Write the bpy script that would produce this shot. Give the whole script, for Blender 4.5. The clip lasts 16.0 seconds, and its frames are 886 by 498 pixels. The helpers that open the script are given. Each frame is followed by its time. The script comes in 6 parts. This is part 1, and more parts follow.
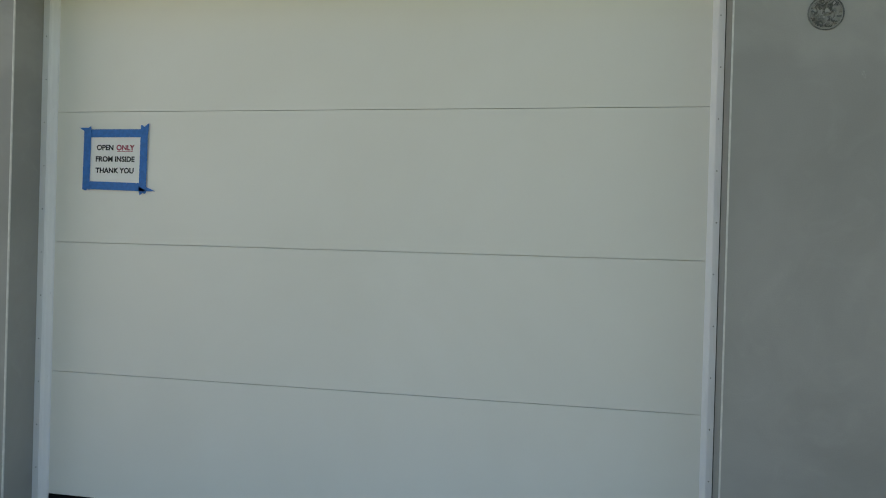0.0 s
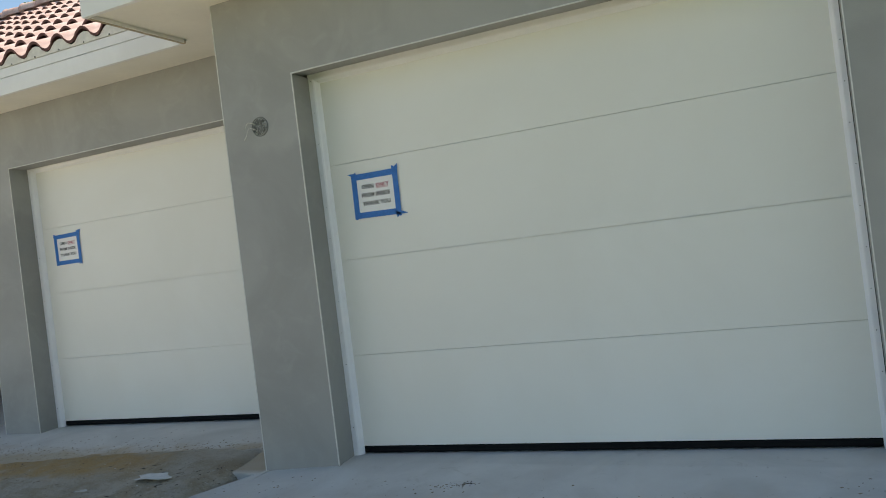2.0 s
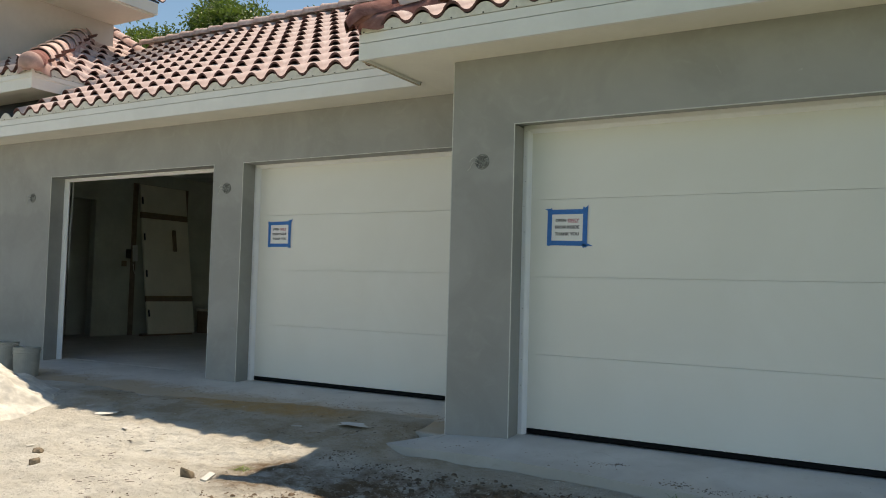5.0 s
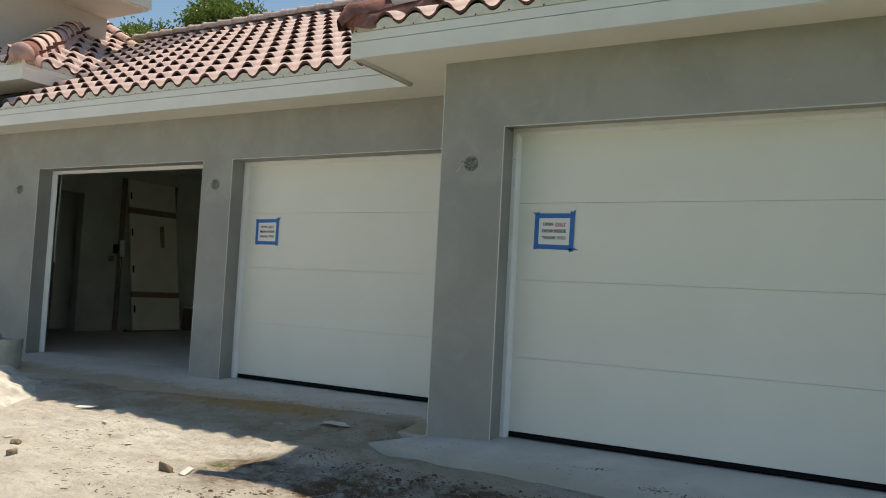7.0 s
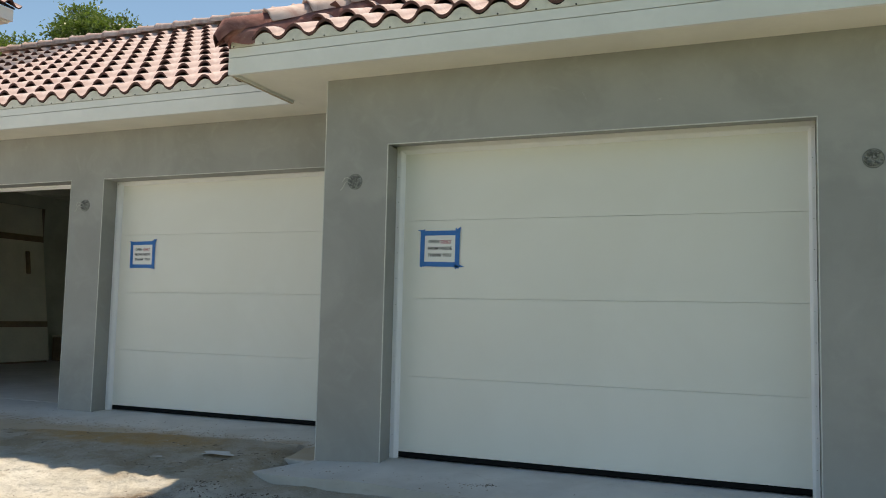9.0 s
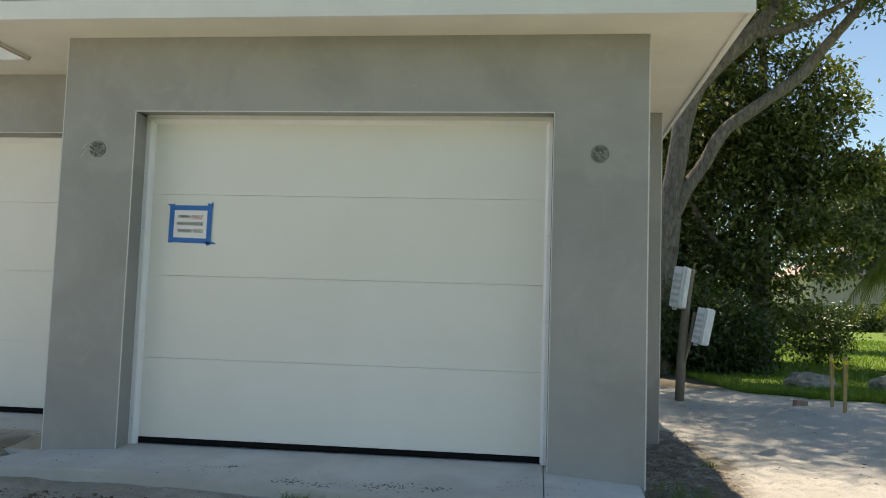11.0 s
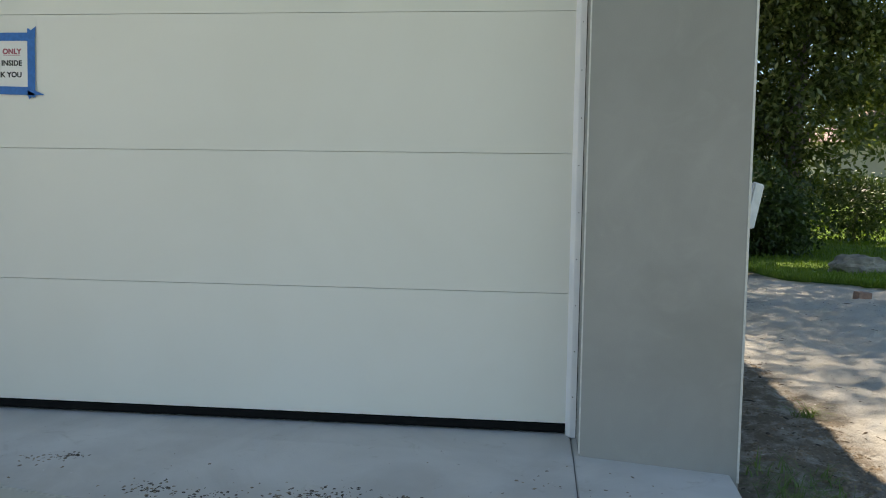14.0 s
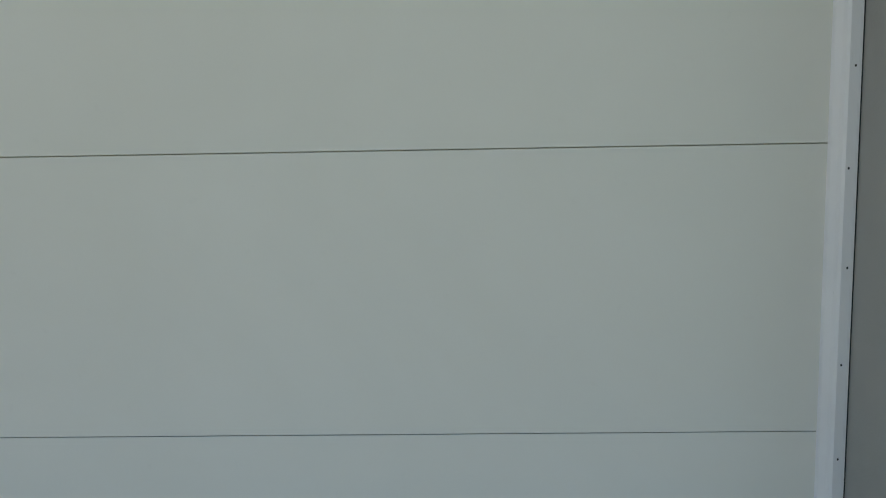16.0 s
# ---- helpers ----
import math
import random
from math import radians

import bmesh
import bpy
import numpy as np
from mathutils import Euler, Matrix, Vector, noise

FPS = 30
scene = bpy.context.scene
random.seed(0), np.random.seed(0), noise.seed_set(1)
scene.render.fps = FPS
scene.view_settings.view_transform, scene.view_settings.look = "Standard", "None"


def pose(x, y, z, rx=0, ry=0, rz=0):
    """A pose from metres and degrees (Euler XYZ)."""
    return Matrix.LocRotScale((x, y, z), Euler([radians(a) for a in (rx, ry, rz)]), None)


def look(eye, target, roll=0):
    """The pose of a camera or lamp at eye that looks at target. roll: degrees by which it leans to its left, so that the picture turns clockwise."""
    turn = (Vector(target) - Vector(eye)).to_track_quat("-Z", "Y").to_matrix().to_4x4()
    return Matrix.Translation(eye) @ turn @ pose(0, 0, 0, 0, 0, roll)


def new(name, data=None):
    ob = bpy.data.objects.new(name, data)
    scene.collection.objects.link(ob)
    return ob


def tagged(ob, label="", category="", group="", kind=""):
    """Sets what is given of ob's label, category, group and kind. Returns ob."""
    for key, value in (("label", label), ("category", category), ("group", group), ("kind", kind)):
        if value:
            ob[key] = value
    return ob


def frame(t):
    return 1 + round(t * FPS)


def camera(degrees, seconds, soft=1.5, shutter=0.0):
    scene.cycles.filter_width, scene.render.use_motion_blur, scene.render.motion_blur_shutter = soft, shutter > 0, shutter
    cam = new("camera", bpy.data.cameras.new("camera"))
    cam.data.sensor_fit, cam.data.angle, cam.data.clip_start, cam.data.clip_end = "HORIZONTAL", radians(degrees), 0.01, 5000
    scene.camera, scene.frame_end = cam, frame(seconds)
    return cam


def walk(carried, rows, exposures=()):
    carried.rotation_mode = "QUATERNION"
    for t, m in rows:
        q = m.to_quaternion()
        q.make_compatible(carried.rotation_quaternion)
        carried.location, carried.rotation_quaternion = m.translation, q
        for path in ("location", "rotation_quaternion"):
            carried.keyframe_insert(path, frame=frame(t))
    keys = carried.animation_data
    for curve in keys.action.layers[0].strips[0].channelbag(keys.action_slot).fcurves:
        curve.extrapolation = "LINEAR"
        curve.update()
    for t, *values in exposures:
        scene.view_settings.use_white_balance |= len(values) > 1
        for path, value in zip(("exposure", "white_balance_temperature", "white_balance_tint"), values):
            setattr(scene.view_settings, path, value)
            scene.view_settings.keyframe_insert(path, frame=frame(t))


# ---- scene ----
cam = camera(57.2, 16.0, soft=1.0)
PATH = [
    (0, (2.65, -3.114, 1.25), (2.225, -1.16, 1.24), 1.6),
    (0.5, (2.751, -3.539, 1.208), (2.292, -1.594, 1.273), 1.3),
    (1, (2.819, -3.786, 1.177), (2.253, -1.869, 1.244), 2.1),
    (1.5, (2.878, -4.041, 1.156), (2.15, -2.179, 1.184), 2.0),
    (2, (2.811, -4.205, 1.18), (1.975, -2.389, 1.192), -7.1),
    (2.5, (2.693, -4.583, 1.14), (1.783, -2.803, 1.091), -9.5),
    (3, (2.801, -4.896, 1.122), (1.86, -3.132, 1.064), -5.9),
    (3.5, (2.84, -5.2, 1.123), (1.889, -3.442, 1.173), -1.8),
    (4, (2.781, -5.502, 1.102), (1.818, -3.75, 1.17), -0.7),
    (4.2, (2.738, -5.668, 1.12), (1.76, -3.926, 1.198), -0.1),
    (6.5, (2.795, -5.656, 1.07), (1.772, -3.941, 1.171), 2.7),
    (7, (2.777, -5.65, 1.075), (1.776, -3.922, 1.184), 3.0),
    (7.5, (2.746, -5.65, 1.079), (1.755, -3.917, 1.2), 3.1),
    (8, (2.739, -5.644, 1.09), (1.775, -3.896, 1.212), 2.7),
    (8.5, (2.727, -5.628, 1.091), (1.794, -3.865, 1.232), 2.4),
    (9, (2.769, -5.592, 1.084), (2.014, -3.747, 1.247), 1.3),
    (9.5, (2.977, -5.54, 1.047), (2.539, -3.6, 1.256), 0.7),
    (9.7, (2.966, -5.581, 1.031), (2.66, -3.619, 1.262), 0.2),
    (11.8, (2.929, -5.439, 0.972), (2.707, -3.452, 1.007), 1.7),
    (12, (2.944, -5.303, 0.956), (2.722, -3.315, 0.954), 1.6),
    (12.5, (2.956, -4.852, 0.979), (2.715, -2.867, 0.918), 1.4),
    (13, (2.912, -4.428, 1.01), (2.795, -2.435, 0.901), 1.8),
    (13.5, (2.913, -3.866, 1.009), (2.813, -1.873, 0.876), 1.0),
    (14, (2.806, -3.338, 1.058), (2.595, -1.355, 0.909), 0.9),
    (14.5, (2.634, -2.833, 1.127), (2.429, -0.85, 0.96), 1.0),
    (15, (2.552, -2.253, 1.236), (2.314, -0.28, 1.009), 0.3),
    (15.5, (2.365, -1.836, 1.191), (2.204, 0.151, 1.042), -0.2),
    (16, (2.239, -1.449, 1.212), (2.185, 0.536, 0.973), -1.0),
]
KELVIN, TINT = 8300, 10
EXPOSURES = [(t, e - 0.05, KELVIN, TINT + (3 if t > 11 or t < 3.6 else 1)) for t, e in ((0.0, 0.40), (1.5, 0.46), (3.5, 0.38), (4.2, 0.22), (7.0, 0.02), (8.5, 0.10), (9.5, 0.36), (11.8, 0.46), (12.5, 0.59), (14.0, 0.60), (15.0, 0.50), (15.5, 0.48), (16.0, 0.38))]
walk(cam, [(t, look(eye, target, roll)) for t, eye, target, roll in PATH], EXPOSURES)

# ---- world and sun ----
SUN_ELEV, SUN_AZ = 69.0, 4.0          # sun stands behind the house; azimuth from +y towards -x
world = bpy.data.worlds.new("sky")
scene.world = world
world.use_nodes = True
wn = world.node_tree.nodes
sky = wn.new("ShaderNodeTexSky")
sky.sky_type = "NISHITA"
sky.sun_disc = False
sky.sun_elevation = radians(SUN_ELEV)
sky.sun_rotation = radians(-SUN_AZ)
sky.air_density, sky.dust_density, sky.ozone_density = 1.0, 0.0, 2.0
wn["Background"].inputs["Strength"].default_value = 0.125
humid = wn.new("ShaderNodeMix")        # moist subtropical air: a clearer, more cyan blue
humid.data_type, humid.blend_type = "RGBA", "MULTIPLY"
humid.inputs[0].default_value, humid.inputs[7].default_value = 1.0, (0.85, 1.0, 1.06, 1)
world.node_tree.links.new(sky.outputs[0], humid.inputs[6])
world.node_tree.links.new(humid.outputs[2], wn["Background"].inputs["Color"])

sun_data = bpy.data.lights.new("sun", "SUN")
sun_data.energy, sun_data.angle, sun_data.color = 5.0, radians(0.75), (1.0, 0.95, 0.88)
sun = new("sun", sun_data)
sx, sy, sz = -math.sin(radians(SUN_AZ)) * math.cos(radians(SUN_ELEV)), math.cos(radians(SUN_AZ)) * math.cos(radians(SUN_ELEV)), math.sin(radians(SUN_ELEV))
sun.matrix_world = look((sx * 60, sy * 60, sz * 60), (0, 0, 0))


# ---- materials ----
class Mat:
    """A node material with a principled shader and short ways to add noise, mixes and bump."""

    def __init__(self, name, rough=0.6, metal=0.0, spec=0.5):
        self.m = bpy.data.materials.new(name)
        self.m.use_nodes = True
        self.t = self.m.node_tree
        self.b = self.t.nodes["Principled BSDF"]
        self.b.inputs["Roughness"].default_value = rough
        self.b.inputs["Metallic"].default_value = metal
        self.b.inputs["Specular IOR Level"].default_value = spec
        self.pos = self.t.nodes.new("ShaderNodeTexCoord").outputs["Object"]

    def link(self, a, b):
        self.t.links.new(a, b)

    def put(self, socket, v):
        if hasattr(v, "is_output"):
            self.link(v, socket)
        else:
            socket.default_value = v

    def noise(self, scale, detail=4.0, rough=0.55, distort=0.0, vec=None, stretch=None):
        n = self.t.nodes.new("ShaderNodeTexNoise")
        n.inputs["Scale"].default_value, n.inputs["Detail"].default_value = scale, detail
        n.inputs["Roughness"].default_value, n.inputs["Distortion"].default_value = rough, distort
        v = vec or self.pos
        if stretch:
            mp = self.t.nodes.new("ShaderNodeMapping")
            mp.inputs["Scale"].default_value = stretch
            self.link(v, mp.inputs["Vector"])
            v = mp.outputs[0]
        self.link(v, n.inputs["Vector"])
        return n.outputs["Fac"]

    def ramp(self, v, a, b, lo=0.0, hi=1.0):
        n = self.t.nodes.new("ShaderNodeMapRange")
        n.interpolation_type = "SMOOTHSTEP"
        self.link(v, n.inputs["Value"])
        for key, x in (("From Min", a), ("From Max", b), ("To Min", lo), ("To Max", hi)):
            n.inputs[key].default_value = x
        return n.outputs[0]

    def math(self, op, a, b=0.0):
        n = self.t.nodes.new("ShaderNodeMath")
        n.operation = op
        self.put(n.inputs[0], a)
        self.put(n.inputs[1], b)
        return n.outputs[0]

    def xyz(self):
        n = self.t.nodes.new("ShaderNodeSeparateXYZ")
        self.link(self.pos, n.inputs[0])
        return n.outputs

    def mix(self, f, a, b):
        n = self.t.nodes.new("ShaderNodeMix")
        n.data_type = "RGBA"
        for i, v in ((0, f), (6, a), (7, b)):
            if isinstance(v, tuple) and len(v) == 3:
                v = (*v, 1)
            self.put(n.inputs[i], v)
        return n.outputs[2]

    def random(self):
        return self.t.nodes.new("ShaderNodeObjectInfo").outputs["Random"]

    def island(self):
        return self.t.nodes.new("ShaderNodeNewGeometry").outputs["Random Per Island"]

    def color(self, v):
        if isinstance(v, tuple):
            v = (*v, 1)
        self.put(self.b.inputs["Base Color"], v)
        return self

    def rough(self, v):
        self.put(self.b.inputs["Roughness"], v)
        return self

    def bump(self, h, strength=0.3, dist=0.01):
        n = self.t.nodes.new("ShaderNodeBump")
        n.inputs["Strength"].default_value, n.inputs["Distance"].default_value = strength, dist
        self.link(h, n.inputs["Height"])
        self.link(n.outputs[0], self.b.inputs["Normal"])
        return self


def plain(name, col, rough=0.6, var=0.12, scale=8.0, metal=0.0, bump=0.0, bscale=60.0, spec=0.5):
    """Colour with blotches at two scales and a fine relief."""
    m = Mat(name, rough, metal, spec)
    lo, hi = tuple(c * (1 - var) for c in col), tuple(min(1, c * (1 + var)) for c in col)
    big = m.mix(m.ramp(m.noise(scale), 0.3, 0.7), lo, hi)
    m.color(m.mix(m.ramp(m.noise(scale * 9, 3), 0.35, 0.75, 0.0, 0.35), big, lo))
    if bump:
        m.bump(m.noise(bscale, 5), bump, 0.004)
    return m.m


# grey sand-cement stucco, trowelled, with damp patches below the lamp holes
st = Mat("stucco", 0.93, spec=0.2)
Z = st.xyz()[2]
cloud = st.ramp(st.noise(1.1, 5, 0.6, 0.6), 0.3, 0.72)
c = st.mix(cloud, (0.315, 0.315, 0.30), (0.385, 0.385, 0.37))
c = st.mix(st.ramp(st.noise(5.0, 5, 0.6, 1.2), 0.5, 0.78, 0, 0.35), c, (0.43, 0.43, 0.415))
wob = st.math("MULTIPLY", st.noise(5.5, 2, 0.5, 0.2, stretch=(1, 1, 0.15)), 0.28)
edge = st.math("ADD", Z, wob)
patch = st.math("MULTIPLY", st.ramp(edge, 2.06, 2.15, 1, 0), st.ramp(edge, 1.1, 2.0, 0, 0.38))
c = st.mix(patch, c, (0.27, 0.27, 0.265))
scuffs = st.ramp(st.noise(3.0, 6, 0.7, 2.0, stretch=(1, 1, 0.7)), 0.69, 0.76, 0, 0.4)
c = st.mix(scuffs, c, (0.6, 0.6, 0.59))
st.color(c).bump(st.math("ADD", st.noise(160, 4, 0.7), st.math("MULTIPLY", st.noise(14, 3), 0.8)), 0.22, 0.004)
STUCCO = st.m

# white steel door skin, a faint woodgrain emboss and dust
dr = Mat("door_skin", 0.5, spec=0.35)
dust = dr.ramp(dr.noise(0.9, 4, 0.6, 0.4), 0.3, 0.75)
dc = dr.mix(dust, (0.80, 0.785, 0.73), (0.84, 0.83, 0.785))
dc = dr.mix(dr.ramp(dr.noise(30, 3, 0.6), 0.62, 0.8, 0, 0.05), dc, (0.45, 0.42, 0.36))
dr.color(dc).bump(dr.noise(260, 3, 0.6, stretch=(0.35, 1, 1.0)), 0.05, 0.001)
dr.rough(dr.ramp(dr.noise(3, 4), 0.3, 0.7, 0.45, 0.58))
DOOR = dr.m

pv = Mat("white_trim", 0.45, spec=0.4)
pc = pv.mix(pv.ramp(pv.noise(4, 4), 0.3, 0.7), (0.83, 0.83, 0.86), (0.88, 0.88, 0.90))
pc = pv.mix(pv.ramp(pv.noise(40, 5, 0.7, 1.0, stretch=(1, 1, 0.25)), 0.68, 0.74, 0, 0.7), pc, (0.4, 0.4, 0.4))
pv.color(pc).bump(pv.noise(90), 0.05, 0.002)
TRIM = pv.m

FASCIA = plain("fascia_paint", (0.80, 0.79, 0.76), 0.55, 0.04, 2.5, bump=0.08, bscale=40)
SOFFIT = plain("soffit_paint", (0.80, 0.77, 0.68), 0.8, 0.04, 2.0, bump=0.12, bscale=120)
BEAD = plain("corner_bead", (0.66, 0.66, 0.64), 0.5, 0.1, 30)
RUBBER = plain("black_rubber", (0.009, 0.010, 0.011), 0.85, 0.2, 25, bump=0.2, bscale=80, spec=0.12)
DARK = plain("dark_gap", (0.02, 0.02, 0.02), 0.8, 0.1)
STEEL = plain("zinc_steel", (0.5, 0.5, 0.5), 0.4, 0.15, 30, metal=0.9)
SCREW = plain("screw_dark", (0.06, 0.06, 0.06), 0.5, 0.2, 60, metal=0.6)
PAPER = plain("paper", (0.86, 0.85, 0.84), 0.8, 0.02, 12)
TAPE = plain("blue_tape", (0.012, 0.16, 0.50), 0.55, 0.12, 60, bump=0.25, bscale=150)
INK = plain("black_ink", (0.015, 0.015, 0.018), 0.6, 0.1)
RED_INK = plain("red_ink", (0.42, 0.06, 0.10), 0.6, 0.1)
CEIL = plain("bare_ceiling", (0.70, 0.69, 0.64), 0.9, 0.2, 2.0, bump=0.2)
FARWALL = plain("beige_render", (0.62, 0.57, 0.47), 0.9, 0.08, 0.6)
FARROOF = plain("pink_roof", (0.55, 0.40, 0.36), 0.9, 0.15, 2.0, bump=0.5, bscale=8)
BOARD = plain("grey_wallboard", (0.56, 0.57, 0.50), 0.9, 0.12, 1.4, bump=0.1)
GYPSUM = plain("drywall", (0.80, 0.79, 0.71), 0.9, 0.06, 1.2, bump=0.1)
WING_WALL = plain("wing_render", (0.60, 0.555, 0.535), 0.9, 0.06, 1.5, bump=0.15)
ms = Mat("rough_mortar", 0.95, spec=0.2)
mm = ms.mix(ms.ramp(ms.noise(38, 4, 0.6, 1.5), 0.40, 0.58), (0.11, 0.112, 0.106), (0.31, 0.315, 0.30))
ms.color(ms.mix(ms.ramp(ms.noise(17, 3), 0.5, 0.75, 0, 0.6), mm, (0.15, 0.155, 0.15))).bump(ms.noise(60, 5, 0.7), 1.0, 0.01)
PLASTER = ms.m
RIM = plain("box_rim", (0.16, 0.165, 0.16), 0.8, 0.4, 40)
WIRE = plain("wire_sheath", (0.55, 0.54, 0.5), 0.5, 0.3, 80)
SLABWOOD = plain("door_primer", (0.78, 0.74, 0.63), 0.6, 0.06, 2.0)
CARD = plain("cardboard", (0.27, 0.19, 0.125), 0.85, 0.15, 8)
JAMB = plain("raw_jamb_wood", (0.27, 0.20, 0.15), 0.85, 0.2, 8)
ROPE = plain("white_rope", (0.80, 0.79, 0.76), 0.8, 0.1, 40)
DRIP = plain("raw_edge_strip", (0.40, 0.33, 0.23), 0.85, 0.15, 8)
BUCKET = plain("grey_plastic", (0.42, 0.42, 0.38), 0.5, 0.12, 6)
BOXGREY = plain("enclosure_grey", (0.58, 0.60, 0.62), 0.45, 0.12, 9)
BOXWHITE = plain("enclosure_white", (0.80, 0.81, 0.82), 0.4, 0.08, 9)
YELLOW = plain("yellow_ribbon", (0.80, 0.60, 0.02), 0.45, 0.1, 20)
STAKE = plain("stake_pine", (0.42, 0.29, 0.13), 0.8, 0.2, 12, bump=0.4)
ROCK = plain("limestone", (0.34, 0.31, 0.26), 0.95, 0.4, 5, bump=0.9, bscale=18)
STONE = plain("field_stone", (0.25, 0.195, 0.135), 0.95, 0.45, 14, bump=0.8, bscale=40)
SCRAP = plain("white_scrap", (0.62, 0.61, 0.58), 0.8, 0.08, 20)
TERRA = plain("dusty_brick", (0.42, 0.26, 0.20), 0.85, 0.2, 14)

pw = Mat("old_post_wood", 0.9)
pg = pw.noise(14, 5, 0.6, 0.8, stretch=(6, 6, 0.5))
pw.color(pw.mix(pg, (0.13, 0.10, 0.075), (0.36, 0.30, 0.23))).bump(pg, 0.6, 0.01)
POSTWOOD = pw.m

# clay S-tiles: pale wash over terracotta, each tile its own tone
tl = Mat("clay_tile", 0.8, spec=0.3)
wash = tl.ramp(tl.noise(5, 5, 0.65, 0.8), 0.25, 0.65)
ta = tl.mix(tl.random(), (0.43, 0.265, 0.24), (0.54, 0.41, 0.385))
tb = tl.mix(tl.random(), (0.68, 0.575, 0.565), (0.61, 0.48, 0.465))
tcol = tl.mix(wash, ta, tb)
tcol = tl.mix(tl.ramp(tl.noise(40, 4), 0.6, 0.8, 0, 0.35), tcol, (0.40, 0.225, 0.19))
tl.color(tcol).bump(tl.noise(70, 4), 0.25, 0.004)
TILE = tl.m
# undersides and lips: unwashed clay, darkened also for the shade below each course
TILE_RAW_SHADE = plain("bare_clay_shaded", (0.135, 0.062, 0.054), 0.9, 0.25, 12, bump=0.3)
cp = Mat("clay_cap", 0.8, spec=0.3)
cc = cp.mix(cp.ramp(cp.noise(6, 5, 0.65, 0.8), 0.3, 0.7), (0.46, 0.30, 0.275), (0.66, 0.54, 0.51))
cp.color(cc).bump(cp.noise(60, 4), 0.3, 0.004)
CAP = cp.m
rm = Mat("rose_mortar", 0.92, spec=0.2)
rmc = rm.mix(rm.ramp(rm.noise(7, 5, 0.65, 0.8), 0.3, 0.7), (0.22, 0.088, 0.08), (0.36, 0.175, 0.155))
rm.color(rm.mix(rm.ramp(rm.noise(45, 4), 0.62, 0.75, 0, 0.5), rmc, (0.46, 0.29, 0.26))).bump(rm.noise(38, 5, 0.7), 0.7, 0.012)
ROSE = rm.m
PINK = plain("pink_mortar", (0.46, 0.30, 0.27), 0.92, 0.22, 6, bump=0.5, bscale=40)
MORTAR = plain("eave_closure", (0.74, 0.71, 0.64), 0.85, 0.1, 14, bump=0.3)

# concrete of apron and garage floor
co = Mat("concrete", 0.88, spec=0.25)
cn = co.ramp(co.noise(1.6, 6, 0.62, 0.7), 0.28, 0.75)
k = co.mix(cn, (0.51, 0.495, 0.468), (0.63, 0.615, 0.585))
k = co.mix(co.ramp(co.noise(7, 5, 0.65, 1.5), 0.58, 0.75, 0, 0.4), k, (0.40, 0.37, 0.32))
k = co.mix(co.ramp(co.noise(22, 6, 0.7, 0.5), 0.66, 0.72, 0, 0.5), k, (0.18, 0.15, 0.12))
KX, KY = co.xyz()[:2]
sand_edge = co.ramp(co.math("ADD", KY, co.math("MULTIPLY", co.noise(3.2, 5, 0.6, 0.6), 0.7)), -0.28, 0.12, 0.32, 0)
k = co.mix(sand_edge, k, (0.40, 0.355, 0.29))
back_dust = co.ramp(co.math("ADD", KY, co.math("MULTIPLY", co.noise(2.4, 6, 0.65, 0.5), 0.8)), 0.72, 1.02, 0.85, 0)
back_dust = co.math("MULTIPLY", back_dust, co.math("MULTIPLY", co.ramp(KX, -0.62, -0.56, 1, 0), co.ramp(KY, -0.04, 0.06, 0, 1)))
k = co.mix(back_dust, k, co.mix(co.noise(5, 5), (0.42, 0.30, 0.17), (0.45, 0.39, 0.31)))
co.color(k).bump(co.noise(110, 5, 0.7), 0.3, 0.004)
CONCRETE = co.m

# building-site sand and soil; green unseen ground before the doors tones the bounce
gd = Mat("sandy_ground", 0.96, spec=0.15)
GX, GY = gd.xyz()[:2]
n1 = gd.ramp(gd.noise(0.55, 6, 0.6, 0.6), 0.32, 0.68)
n2 = gd.ramp(gd.noise(3.1, 6, 0.65, 0.2), 0.35, 0.7)
n3 = gd.noise(26, 5, 0.7)
s = gd.mix(n2, (0.59, 0.575, 0.52), (0.76, 0.745, 0.69))
s = gd.mix(gd.math("MULTIPLY", n1, 0.35), s, (0.50, 0.445, 0.36))
s = gd.mix(gd.ramp(n3, 0.58, 0.72, 0, 0.35), s, (0.34, 0.28, 0.21))


def blob(mat, gx, gy, cx, cy, rx, ry, soft, warp):
    """A soft-edged patch round a middle, its outline torn by noise."""
    dx = mat.math("DIVIDE", mat.math("SUBTRACT", gx, cx), rx)
    dy = mat.math("DIVIDE", mat.math("SUBTRACT", gy, cy), ry)
    d = mat.math("SQRT", mat.math("ADD", mat.math("MULTIPLY", dx, dx), mat.math("MULTIPLY", dy, dy)))
    d = mat.math("ADD", d, mat.math("MULTIPLY", mat.math("SUBTRACT", warp, 0.5), 1.3))
    return mat.ramp(d, 1 - soft, 1 + soft, 1, 0)


